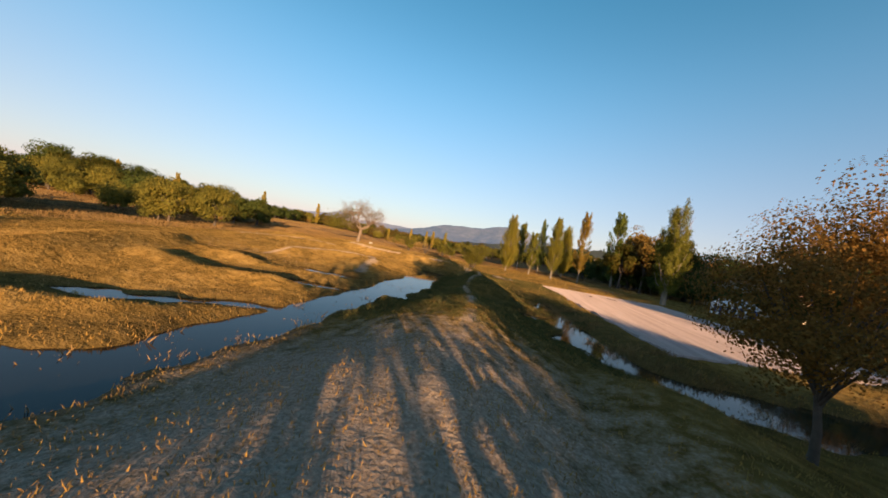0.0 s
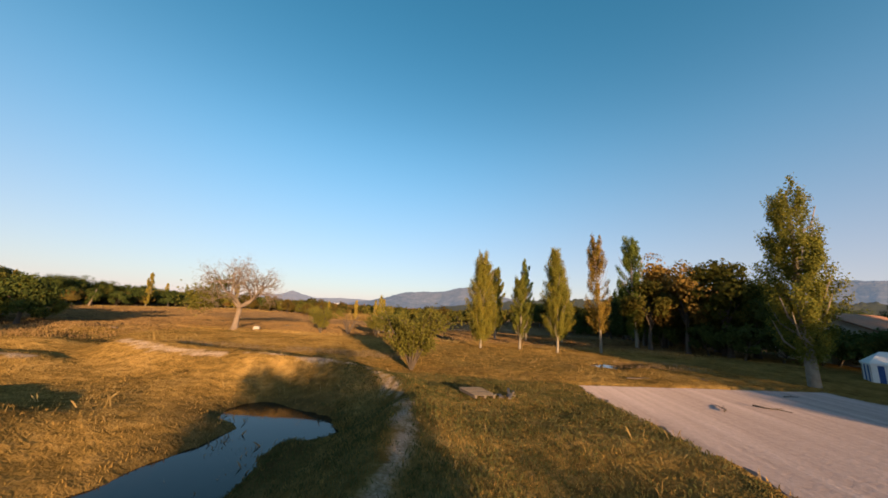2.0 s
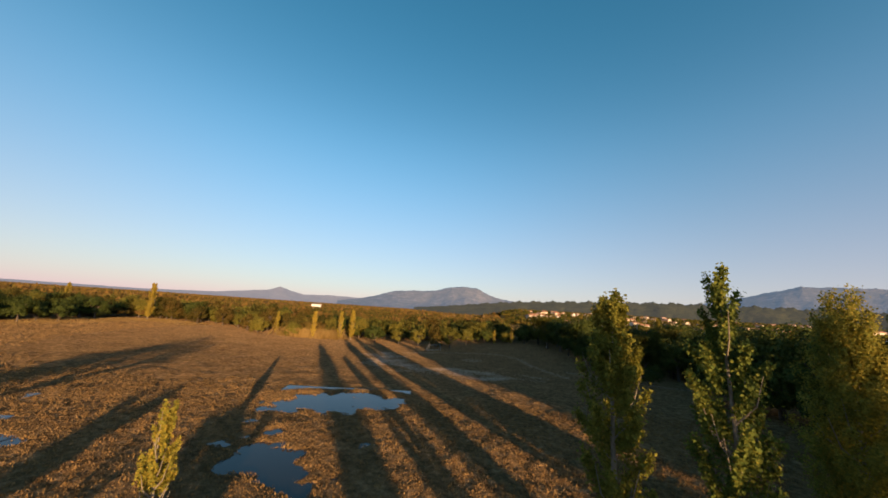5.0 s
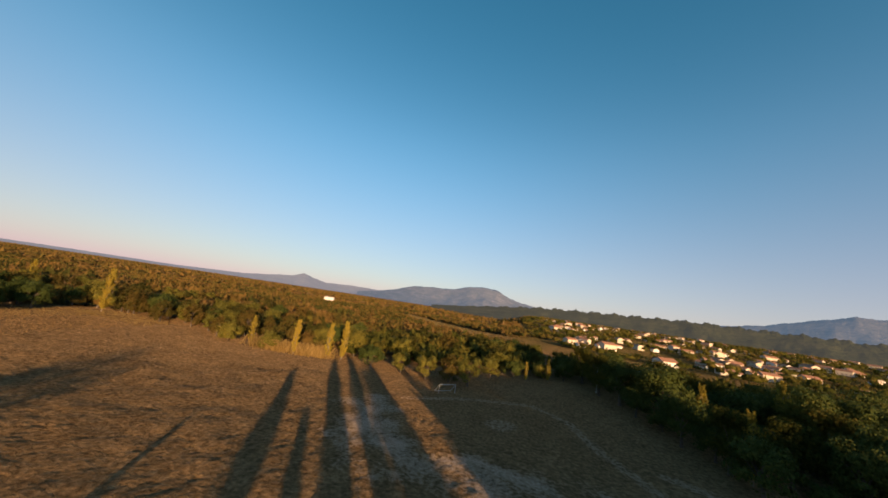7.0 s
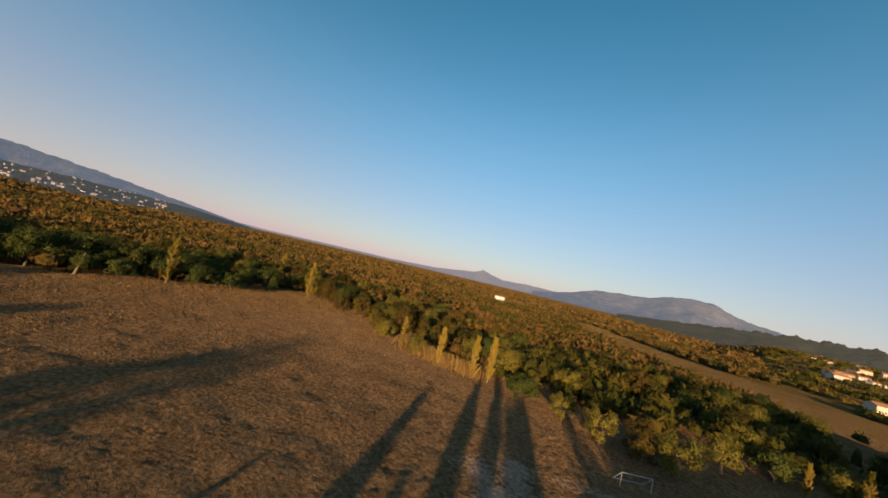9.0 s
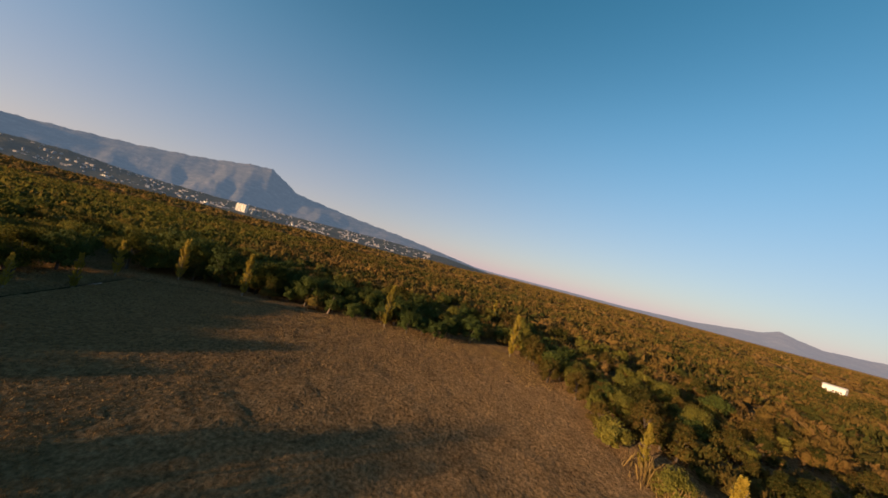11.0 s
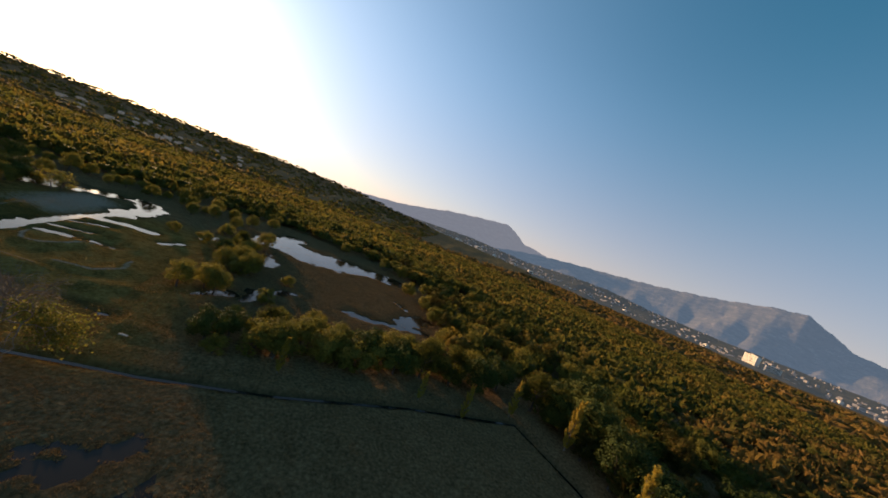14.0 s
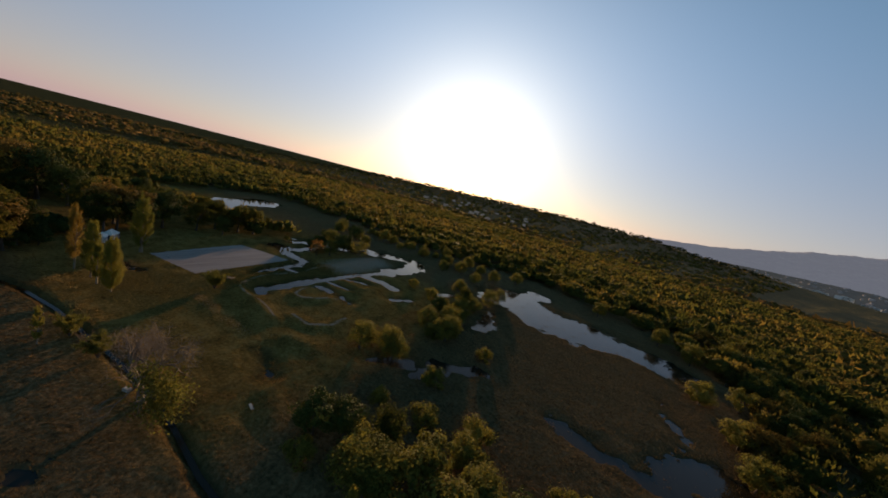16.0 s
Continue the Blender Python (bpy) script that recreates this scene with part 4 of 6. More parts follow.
plant(OPEN, 6.4, -9.5, 1.0)
plant(OPEN, 3.2, -6.5, 0.8)
AMBER = make_tree(47, 6.3, 0.9, 2.7, 90, 30000, 0.052, LEAF_AMBER, label="small leaning tree with amber upper leaves and bare lower twigs", name="amber_tree", thick=0.09, fork=0.34, n_limb=26, lean=0.5)
plant(AMBER, 7.0, 8.0, 0.88, 1.1)
for x, y, k in ((-54, 41.5, 1.0), (-61, 42.5, 1.15), (-30, 0, 1.0), (-37, 5, 1.2), (-41, 2, 1.3), (-41, -5, 1.2), (-36, -10, 1.1), (-52, 52, 1.5), (-57, 51.5, 1.6), (-62.5, 51, 1.5), (-67, 52.5, 1.6), (-72, 50.5, 1.6), (-77, 49.5, 1.7), (-82, 48.5, 1.6), (-87, 49.5, 1.6), (-74, 41, 1.0), (-47.5, 55, 0.8), (-22, -3, 0.8), (-31, -16, 1.2), (0, -41, 0.8), (10, -45, 0.9), (19, -46, 0.8), (-10, -44, 0.9), (28, -45, 0.9), (-18, -42, 0.8), (4, -49, 1.0), (24, -50, 0.9), (33, -46, 1.0), (-25, -52, 0.9), (-4, -47, 0.8), (14, -50, 0.9)):
    plant(BUSH, x, y, k)
for x, y, k in ((-55, 53.5, 0.7), (-45.5, 51.5, 0.72), (-48, 49, 0.66), (-53, 48, 0.72), (-58.5, 47.5, 0.8), (-64, 49.5, 0.85), (-69.5, 48.5, 0.9), (-75, 51, 0.9), (-80.5, 50.5, 0.95), (-86.5, 51.5, 0.95), (-93, 52, 1.0), (-99, 50, 1.0), (-104, 56, 1.0), (-40, 2, 0.7), (-36, 6, 0.65), (-38, -4, 0.7)):
    plant((OAK2, GOLD, TALL2)[int(-x) % 3], x, y, k * (1.25, 1.3, 0.9)[int(-x) % 3])

# round bushes between the ponds of the marsh
for i, (x, y, k) in enumerate(((-50.5, 33, 1.0), (-41.4, 31.5, 0.9), (-60.5, 38.5, 1.05), (-43, 19, 1.3), (-54.6, 53, 1.1), (-53.5, 18, 0.8), (-86, 41, 1.3), (-92, 34, 0.9), (-96, 16, 1.5), (-97, 5, 1.5), (-80, 42, 0.8), (-44, 14, 1.0), (-72, 41, 0.9), (-42, 8, 0.8), (-47, 42, 0.7), (-94, -8, 1.5))):
    plant((BUSH, WILLOW, BUSH)[i % 3], x, y, k)

# round the big field
r_edge = np.random.default_rng(51)
for x, y, kind, k in ((-106, 74, TALL, 0.95), (-109, 66, TALL, 1.0), (-105, 85, TALL2, 0.9), (-114, 60, TALL, 1.05), (-104, 94, TALL, 0.75), (-113, 62, OAK, 1.0), (-108, 74, DARKBUSH, 1.2), (-104, 86, MAPLE, 0.9), (-104, 90, DARKBUSH, 1.1), (-103, 97, OAK2, 0.9), (-101, 101, OAK2, 0.8), (-99.5, 106, DARKBUSH, 1.2),
                      (-97, 119, OAK, 0.85), (-98.5, 123, DARKBUSH, 1.3), (-97, 126, DARKBUSH, 1.3), (-103, 131, OAK2, 1.0), (-101, 137, OAK, 0.9), (-107, 120, OAK, 1.0),
                      (-92, 151, MAPLE, 0.9), (-85, 154, GOLD, 0.95), (-82, 149, MAPLE, 0.85), (-76, 152, MAPLE, 0.9), (-71, 152, GOLD, 0.8), (-66, 149, MAPLE, 0.75), (-62, 148, BUSH, 1.3), (-52, 148.5, BUSH, 1.2),
                      (-27, 149, DARKBUSH, 1.35), (-20, 149, GOLD, 0.85), (-14, 146.5, GOLD, 0.95), (-9, 147, MAPLE, 0.9), (-5, 146.5, GOLD, 1.1), (0, 157, GOLD, 0.95), (6, 162, DARKBUSH, 1.2), (14, 167, BUSH, 1.2), (20, 168, OAK2, 0.9)):
    plant(kind, x, y, k)
for i, (x, y) in enumerate(((36, 148), (38, 142), (40, 136), (42, 139), (46, 136), (42, 146), (34, 162), (30, 164), (25, 169), (48, 144), (53, 126), (39, 119), (44, 119), (50, 117), (38, 111), (37, 104), (38, 158), (27, 144), (28.5, 138), (28, 132), (29, 124), (28, 118), (29, 111), (27, 151), (25, 157), (30, 128), (33, 134), (30, 141), (36, 124), (40, 122), (34, 118), (31, 150), (44, 130), (38, 130), (50, 136), (54, 142), (44, 150), (57, 131), (36, 96), (34, 88), (45, 111), (45, 142), (38, 147), (52, 141), (60, 122), (62, 138), (47, 150), (56, 148))):
    plant((TALL2, OAK, DARKBUSH, TALL)[i % 4], x, y, 0.75 + 0.3 * ((i * 0.37) % 1))
# dark oaks that edge the west and north sides of the field
for i in range(64):
    t = i / 63
    x = np.interp(t, (0, 0.2, 0.55, 0.68, 1.0), (-107, -105, -104, -107, -68)) + r_edge.uniform(-3.5, 2.0)
    y = np.interp(t, (0, 0.2, 0.55, 0.68, 1.0), (58, 78, 118, 146, 155)) + r_edge.uniform(-2, 3)
    if t > 0.6:
        plant((MAPLE, GOLD, BUSH, RUST, OAK2)[i % 5], x, y + 3.5, r_edge.uniform(0.8, 1.15))
    else:
        plant((OAK, DARKBUSH, OAK2, MAPLE, OAK)[i % 5], x - 3.5, y, r_edge.uniform(0.85, 1.25))
# the dark wood on the east side
for i in range(130):
    x = 29 + 60 * r_edge.uniform() ** 1.5
    y = 50 + 110 * r_edge.uniform()
    if x < 25 + 0.12 * max(0, y - 60) + 5 * abs(math.sin(y * 0.13)) or (x < 40 and 40 < y < 60) or (36 < x < 56 and 44 < y < 76) or (50 < x < 80 and 76 < y < 104):
        continue
    plant((TALL2, DARKBUSH, OAK, TALL, DARKBUSH)[i % 5], x, y, r_edge.uniform(0.7, 1.05))
for x, y, k in ((27, 66, 0.95), (31, 61, 0.85), (24.5, 71, 0.95), (28, 78, 1.0), (31, 86, 1.0), (34, 94, 1.0), (37, 103, 1.0), (64, 60, 1.45), (69, 50, 1.4), (62, 46, 1.1), (74, 64, 1.5), (48, 80, 1.1), (79, 42, 0.9), (68, 36, 0.9), (77, 26, 0.8)):
    plant(TALL if int(y) % 3 else TALL2, x, y, k)
for x, y, k in ((36.5, 15, 0.95), (34, 11.5, 0.9), (40, 20, 1.0), (41, 10, 0.8), (46, 3, 0.55), (33.5, 21, 0.55), (38, 26, 0.9), (41, 33, 1.05), (37, 40, 0.9), (44, 42, 1.1), (48, 20, 0.95), (52, 33, 1.0), (58, 12, 0.5), (36, 47, 0.4), (40, 46, 1.0), (50, 45, 1.1), (60, 24, 0.6), (66, 6, 0.5)):
    plant(TALL if int(x) % 2 else TALL2, x, y, k)
BRONZE = make_tree(53, 11.0, 2.0, 3.2, 34, 2600, 0.26, LEAF_OAKGOLD, label="tall loose-crowned tree turning bronze at the wood edge", name="broad_tree", group="trees of the east wood", thick=0.22, n_limb=11)
LOOSE = make_tree(54, 11.5, 1.5, 3.5, 30, 2600, 0.28, LEAF_WOOD, label="tall dark open-crowned tree at the edge of the wood", name="broad_tree", group="trees of the east wood", thick=0.24, n_limb=11)
for i, (x, y, k) in enumerate(((21.5, 64, 0.85), (24.5, 62, 0.95), (27.5, 60, 0.95), (28.5, 62, 1.1), (26, 69, 1.2), (31, 66, 1.15), (33, 70, 1.1), (29, 73, 1.2), (34.5, 46.5, 1.0), (37, 43.5, 1.15), (40, 45, 1.2), (38, 39, 1.1))):
    plant((LOOSE, BRONZE)[i % 3 == 1 or i > 8], x, y, k)
BIGOAK = make_tree(50, 18, 3.0, 7.2, 80, 13000, 0.27, LEAF_OAKGOLD, label="very large old oak with bronze leaves behind the marquees", name="oak_tree", group="trees of the east wood", thick=0.5, n_limb=12)
plant(BIGOAK, 78, 67, 1.1)
plant(BIGOAK, 72, 54, 0.85)
for x, y, k in ((33, 52.5, 0.95), (35.5, 52, 1.0), (38, 55, 1.05), (37.5, 51, 0.9), (40.5, 53, 0.95), (33.5, 57, 1.1), (36, 58, 1.0), (30, 57, 1.0), (27, 57.5, 1.0), (36, 71, 1.2), (59, 63, 1.3), (65, 54, 1.2), (69, 44, 1.2), (28, 82, 1.2), (26, 61, 1.0), (24, 66, 1.0)):
    plant(DARKBUSH, x, y, k)


# ---- woods that nobody could count ----
def wood(name, label, spots, radius, tall, n_leaf, leaf, seed, size_k=0.34, spread=1.0, floor=None, even=0.0, rings=(-25, 18, 52), seg=7):
    """Many crowns in one mesh: uneven domes of leaf clumps over a dark core."""
    r = np.random.default_rng(seed)
    n = len(spots)
    rad = radius * np.exp(r.normal(0.0, 0.42 - 0.14 * even, n))
    hgt = tall * r.uniform(0.6 + 0.25 * even, 1.25 - 0.1 * even, n) * (1 + 0.18 * wobble(spots[:, 0], spots[:, 1], 9, 4))
    ground = height(spots[:, 0], spots[:, 1]) if floor is None else floor
    tree = np.repeat(np.arange(n), n_leaf)
    d = unit(r.normal(size=(n * n_leaf, 3)))
    d[:, 2] = np.abs(d[:, 2]) * 1.1 - 0.25
    lump = 1 + 0.22 * np.sin(d[:, 0] * 5 + tree) * np.sin(d[:, 1] * 5 + tree * 1.7) + 0.12 * np.sin(d[:, 2] * 9 + tree)
    k = r.uniform(0.72, 1.08, n * n_leaf) * lump
    pts = np.column_stack([spots[tree, 0] + d[:, 0] * rad[tree] * k * spread, spots[tree, 1] + d[:, 1] * rad[tree] * k * spread,
                           ground[tree] + hgt[tree] * (0.52 + 0.48 * d[:, 2] * k)])
    nrm = unit(d * np.array([1, 1, 0.8])) + r.normal(size=d.shape) * 0.35
    rise = d * np.array([0.5, 0.5, 0.3]) + np.array([0, 0, 0.75]) + r.normal(size=d.shape) * 0.4
    v, f = leaves(pts, nrm, size_k * rad[tree] * r.uniform(0.6, 1.4, len(tree)), r, 2.6, rise)
    shade = np.clip(r.normal(0.43, 0.38, n) + 0.40 * wobble(spots[:, 0], spots[:, 1], 38, 1) + 0.30 * wobble(spots[:, 0], spots[:, 1], 12, 3), 0, 1)
    f = np.concatenate([f[:, (0, 1, 2)], f[:, (0, 2, 3)]])
    # the dense inside of each crown: an uneven leafy mound
    ups, q_n = np.radians(rings), len(rings)
    m = seg * q_n + 1
    turn = np.tile(np.concatenate([np.arange(seg) * 2 * np.pi / seg + 0.4 * q_ for q_ in range(q_n)] + [[0.0]]), n) + np.repeat(r.uniform(0, 6.28, n), m)
    up = np.tile(np.concatenate([np.repeat(ups, seg), [np.pi / 2]]), n)
    which = np.repeat(np.arange(n), m)
    puff = r.uniform(0.58, 1.0, n * m) * 0.88
    cv = np.column_stack([spots[which, 0] + np.cos(up) * np.cos(turn) * rad[which] * puff * spread, spots[which, 1] + np.cos(up) * np.sin(turn) * rad[which] * puff * spread,
                          ground[which] + hgt[which] * (0.48 + 0.48 * np.sin(up) * puff)])
    one = []
    for q_ in range(q_n - 1):
        for w_ in range(seg):
            a_, b_ = q_ * seg + w_, q_ * seg + (w_ + 1) % seg
            one += [(a_, b_, b_ + seg), (a_, b_ + seg, a_ + seg)]
    one += [((q_n - 1) * seg + w_, (q_n - 1) * seg + (w_ + 1) % seg, q_n * seg) for w_ in range(seg)]
    cf = (np.array(one)[None] + (np.arange(n) * m)[:, None, None]).reshape(-1, 3) + len(v)
    tint = np.concatenate([np.repeat(np.repeat(shade, n_leaf), 4), np.repeat(shade * 0.9, m)])
    return tagged(new(name, mesh_from(name, np.concatenate([v, cv]), np.concatenate([f, cf]), leaf, True, tint)), label, "woodland", kind="stuff")


def scatter(seed, x0, x1, y0, y1, gap, keep):
    r = np.random.default_rng(seed)
    gx_, gy_ = np.meshgrid(np.arange(x0, x1, gap), np.arange(y0, y1, gap))
    p = np.column_stack([gx_.ravel(), gy_.ravel()]) + r.uniform(-0.5, 0.5, (gx_.size, 2)) * gap * 1.7
    return p[keep(p[:, 0], p[:, 1])]


def field_edge(x, y):
    """Distance outside the clearing of field, meadow, ponds and court; below zero within."""
    clear = [(-103, 46), (-99, 70), (-97, 112), (-103, 140), (-92, 152), (-60, 152), (-30, 152), (0, 160), (24, 170), (40, 154), (45, 100), (40, 84), (66, 76), (70, 20), (24, 16), (30, -6), (108, 14), (116, -44), (76, -46), (34, -52), (-6, -52), (-26, -58), (-46, -64), (-92, -48), (-98, -20), (-92, 20), (-88, 40)]
    d = away(x, y, clear + clear[:1])
    return np.where(inside(x, y, clear), -d, d)


def open_land(x, y):
    """The pale open fields among the woods and the village to the north-east."""
    return (away(x, y, [(-75, 430), (-5, 310), (45, 250), (95, 215)]) < 28) | ((x > 0) & (y > 190) & (x > (y - 200) * 0.11 + 20))


def in_view(x, y):
    return ~((y < -150) & (x > 320))


near_spots = scatter(61, -260, 180, -190, 300, 3.9, lambda x, y: (field_edge(x, y) > 3.5) & (field_edge(x, y) < 58) & ~open_land(x, y))
west = near_spots[near_spots[:, 0] < -40]
rest = near_spots[near_spots[:, 0] >= -40]
wood("woodland", "autumn wood of golden brown and green crowns", west[west[:, 1] > 74], 2.1, 3.9, 72, LEAF_AUTUMN, 62, 0.11, even=0.3)
# single trees that stand out of the near wood
r_wood = np.random.default_rng(74)
stand_out = near_spots[(near_spots[:, 0] < 30) & (near_spots[:, 1] > 40) | (near_spots[:, 0] < -60) & (near_spots[:, 1] > -60)]
stand_out = stand_out[field_edge(stand_out[:, 0], stand_out[:, 1]) < 46]
for i, (x, y) in enumerate(stand_out[r_wood.permutation(len(stand_out))[:330]]):
    plant((GOLD, RUST, OAK2, GOLD, MAPLE, RUST, WILLOW)[i % 7], x, y, r_wood.uniform(0.75, 1.2))
marsh_wood = scatter(73, -260, -40, -190, 74, 5.4, lambda x, y: (field_edge(x, y) > 3.5) & (field_edge(x, y) < 58))
wood("woodland", "olive-green wood beside the flooded marsh", marsh_wood, 3.1, 5.6, 130, LEAF_WOOD, 70, 0.085)
wood("woodland", "olive and golden wood beside the meadow", rest, 2.2, 5.0, 40, LEAF_WOOD, 63, 0.15)
mid_spots = scatter(64, -520, 330, -420, 640, 4.7, lambda x, y: (field_edge(x, y) >= 58) & (field_edge(x, y) < 330) & ~open_land(x, y) & in_view(x, y) & (y > -330))
olive_side = mid_spots[:, 1] < 45
wood("woodland", "wide autumn wood stretching over the plain", mid_spots[~olive_side], 3.1, 4.3, 12, LEAF_AUTUMN, 65, 0.20, even=0.6, rings=(-10, 38), seg=6)
wood("woodland", "wide olive-green wood beyond the marsh", mid_spots[olive_side], 3.1, 4.5, 12, LEAF_WOOD, 72, 0.20, even=0.4, rings=(-10, 38), seg=6)
far_spots = scatter(66, -1900, 1000, -900, 2000, 17, lambda x, y: (field_edge(x, y) >= 330) & (y > -400 - 0.5 * np.maximum(0, -x - 300)) & ~((x > 0) & (y > 190) & (x > (y - 200) * 0.11 + 20) & (np.hypot(x, y) < 1100)) & ~((x < -760) & (y < 260) & (np.hypot(x, y) > 860)))
wood("woodland", "distant woods over the plain to the hills", far_spots, 9.0, 6.0, 3, LEAF_AUTUMN, 67, 0.2, even=1.0, rings=(-5, 40), seg=6)


# ---- hills on the horizon ----
def ridge(name, label, profile, dist, mat, depth=0.35, rough=0.06, step=0.35, eye=20.0, seed=0):
    """A range of hills: azimuth to the left of north and height in degrees along its crest."""
    az = np.arange(profile[0][0], profile[-1][0], step)
    el = np.interp(az, [p[0] for p in profile], [p[1] for p in profile])
    fine = 0.5 * np.sin(az * 2.3 + seed) + 0.35 * np.sin(az * 5.9 + seed * 2) + 0.25 * np.sin(az * 13.1)
    crest = eye + dist * np.tan(np.radians(el))
    relief = dist * np.radians(rough * fine * np.clip(el, 0.3, 2.0))
    rows = []
    for k in (0.0, 0.1, 0.2, 0.3, 0.4, 0.5, 0.6, 0.7, 0.78, 0.85, 0.91, 0.96, 1.0, 1.25):
        z = min(1.0, 0.35 * k + 0.65 * k ** 2.2) if k <= 1 else 0.5
        dd = dist * (1 - depth + depth * k)
        # spurs and gullies that wander down the slope
        spur = wobble(az, np.full(len(az), k * 6.0 + seed * 7), 1.9, seed) + 0.5 * wobble(az + k * 1.5, np.full(len(az), k * 11.0), 0.8, seed + 2)
        zz = -6 + (crest + 6) * np.clip(z + 0.10 * spur * math.sin(math.pi * min(k, 1.0)) ** 0.8, 0, 1) + relief * (k == 1.0)
        a = np.radians(az)
        rows.append(np.column_stack([-np.sin(a) * dd, np.cos(a) * dd, zz]))
    v = np.concatenate(rows)
    n = len(az)
    f = np.array([(r_ * n + i, r_ * n + i + 1, (r_ + 1) * n + i + 1, (r_ + 1) * n + i) for r_ in range(len(rows) - 1) for i in range(n - 1)])
    return tagged(new(name, mesh_from(name, v, f, mat, True)), label, "hills", kind="structure")


FOOT, FOOT_DIST = [(62, -0.9), (74, 0.3), (84, 0.6), (96, 0.5), (110, 0.4), (119, 0.6), (125, 1.2), (131, 1.1), (139, 0.5), (150, 0.9), (160, 0.4), (172, -0.6)], 1750
# each glow value paints distance haze into these slopes and walls as emission
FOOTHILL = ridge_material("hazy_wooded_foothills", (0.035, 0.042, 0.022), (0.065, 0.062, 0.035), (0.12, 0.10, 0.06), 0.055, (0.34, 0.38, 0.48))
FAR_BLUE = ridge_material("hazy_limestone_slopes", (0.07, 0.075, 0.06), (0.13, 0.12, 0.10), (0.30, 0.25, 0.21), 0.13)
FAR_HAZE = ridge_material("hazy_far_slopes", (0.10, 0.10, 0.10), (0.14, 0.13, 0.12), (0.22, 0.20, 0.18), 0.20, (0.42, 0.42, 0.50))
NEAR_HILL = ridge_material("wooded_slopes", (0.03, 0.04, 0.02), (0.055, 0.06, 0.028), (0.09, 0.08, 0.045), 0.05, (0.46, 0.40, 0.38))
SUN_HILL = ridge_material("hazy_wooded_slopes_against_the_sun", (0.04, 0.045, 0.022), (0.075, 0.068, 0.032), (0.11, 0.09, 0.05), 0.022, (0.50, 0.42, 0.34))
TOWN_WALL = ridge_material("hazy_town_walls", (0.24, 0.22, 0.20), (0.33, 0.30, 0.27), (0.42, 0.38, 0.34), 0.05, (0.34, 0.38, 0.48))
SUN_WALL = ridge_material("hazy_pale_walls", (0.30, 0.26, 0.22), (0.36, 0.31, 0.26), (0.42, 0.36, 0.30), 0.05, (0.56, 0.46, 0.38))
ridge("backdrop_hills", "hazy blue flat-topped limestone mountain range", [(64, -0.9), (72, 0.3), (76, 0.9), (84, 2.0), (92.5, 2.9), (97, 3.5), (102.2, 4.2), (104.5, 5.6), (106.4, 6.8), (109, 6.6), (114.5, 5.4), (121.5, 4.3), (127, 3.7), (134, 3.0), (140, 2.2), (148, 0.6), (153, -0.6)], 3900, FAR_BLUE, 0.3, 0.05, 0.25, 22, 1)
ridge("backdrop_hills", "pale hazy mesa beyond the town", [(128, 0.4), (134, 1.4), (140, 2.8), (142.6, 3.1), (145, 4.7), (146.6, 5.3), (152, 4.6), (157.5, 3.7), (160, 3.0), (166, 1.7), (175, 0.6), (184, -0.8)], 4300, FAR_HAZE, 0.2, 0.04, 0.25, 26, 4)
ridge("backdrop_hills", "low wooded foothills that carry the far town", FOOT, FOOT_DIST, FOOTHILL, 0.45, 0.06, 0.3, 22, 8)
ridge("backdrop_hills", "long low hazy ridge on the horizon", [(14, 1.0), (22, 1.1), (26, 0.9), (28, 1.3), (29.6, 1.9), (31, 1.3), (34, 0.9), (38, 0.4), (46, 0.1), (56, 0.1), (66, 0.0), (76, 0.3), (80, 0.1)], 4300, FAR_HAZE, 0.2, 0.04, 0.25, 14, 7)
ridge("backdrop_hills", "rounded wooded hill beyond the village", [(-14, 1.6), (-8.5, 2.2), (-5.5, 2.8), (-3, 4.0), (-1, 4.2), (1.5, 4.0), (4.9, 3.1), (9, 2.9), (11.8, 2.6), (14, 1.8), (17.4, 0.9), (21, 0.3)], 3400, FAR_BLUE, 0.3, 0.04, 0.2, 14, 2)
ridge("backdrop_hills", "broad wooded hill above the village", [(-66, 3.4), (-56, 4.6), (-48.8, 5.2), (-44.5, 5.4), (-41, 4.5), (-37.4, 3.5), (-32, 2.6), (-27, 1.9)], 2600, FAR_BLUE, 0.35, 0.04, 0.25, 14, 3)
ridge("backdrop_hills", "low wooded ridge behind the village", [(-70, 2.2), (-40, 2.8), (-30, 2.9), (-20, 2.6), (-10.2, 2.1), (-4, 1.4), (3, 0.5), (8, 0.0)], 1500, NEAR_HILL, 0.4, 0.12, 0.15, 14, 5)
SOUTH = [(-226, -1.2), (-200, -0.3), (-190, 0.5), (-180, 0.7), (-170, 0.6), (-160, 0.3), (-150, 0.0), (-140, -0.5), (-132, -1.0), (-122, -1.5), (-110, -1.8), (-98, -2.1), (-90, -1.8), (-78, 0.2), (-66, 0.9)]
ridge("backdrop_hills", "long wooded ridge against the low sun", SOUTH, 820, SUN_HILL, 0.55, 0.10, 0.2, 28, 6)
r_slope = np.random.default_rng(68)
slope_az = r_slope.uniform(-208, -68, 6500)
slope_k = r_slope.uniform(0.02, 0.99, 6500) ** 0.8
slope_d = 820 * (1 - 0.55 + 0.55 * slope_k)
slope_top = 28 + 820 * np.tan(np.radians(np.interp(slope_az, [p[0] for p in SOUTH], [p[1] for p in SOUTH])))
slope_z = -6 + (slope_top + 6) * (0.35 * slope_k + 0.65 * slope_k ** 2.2)
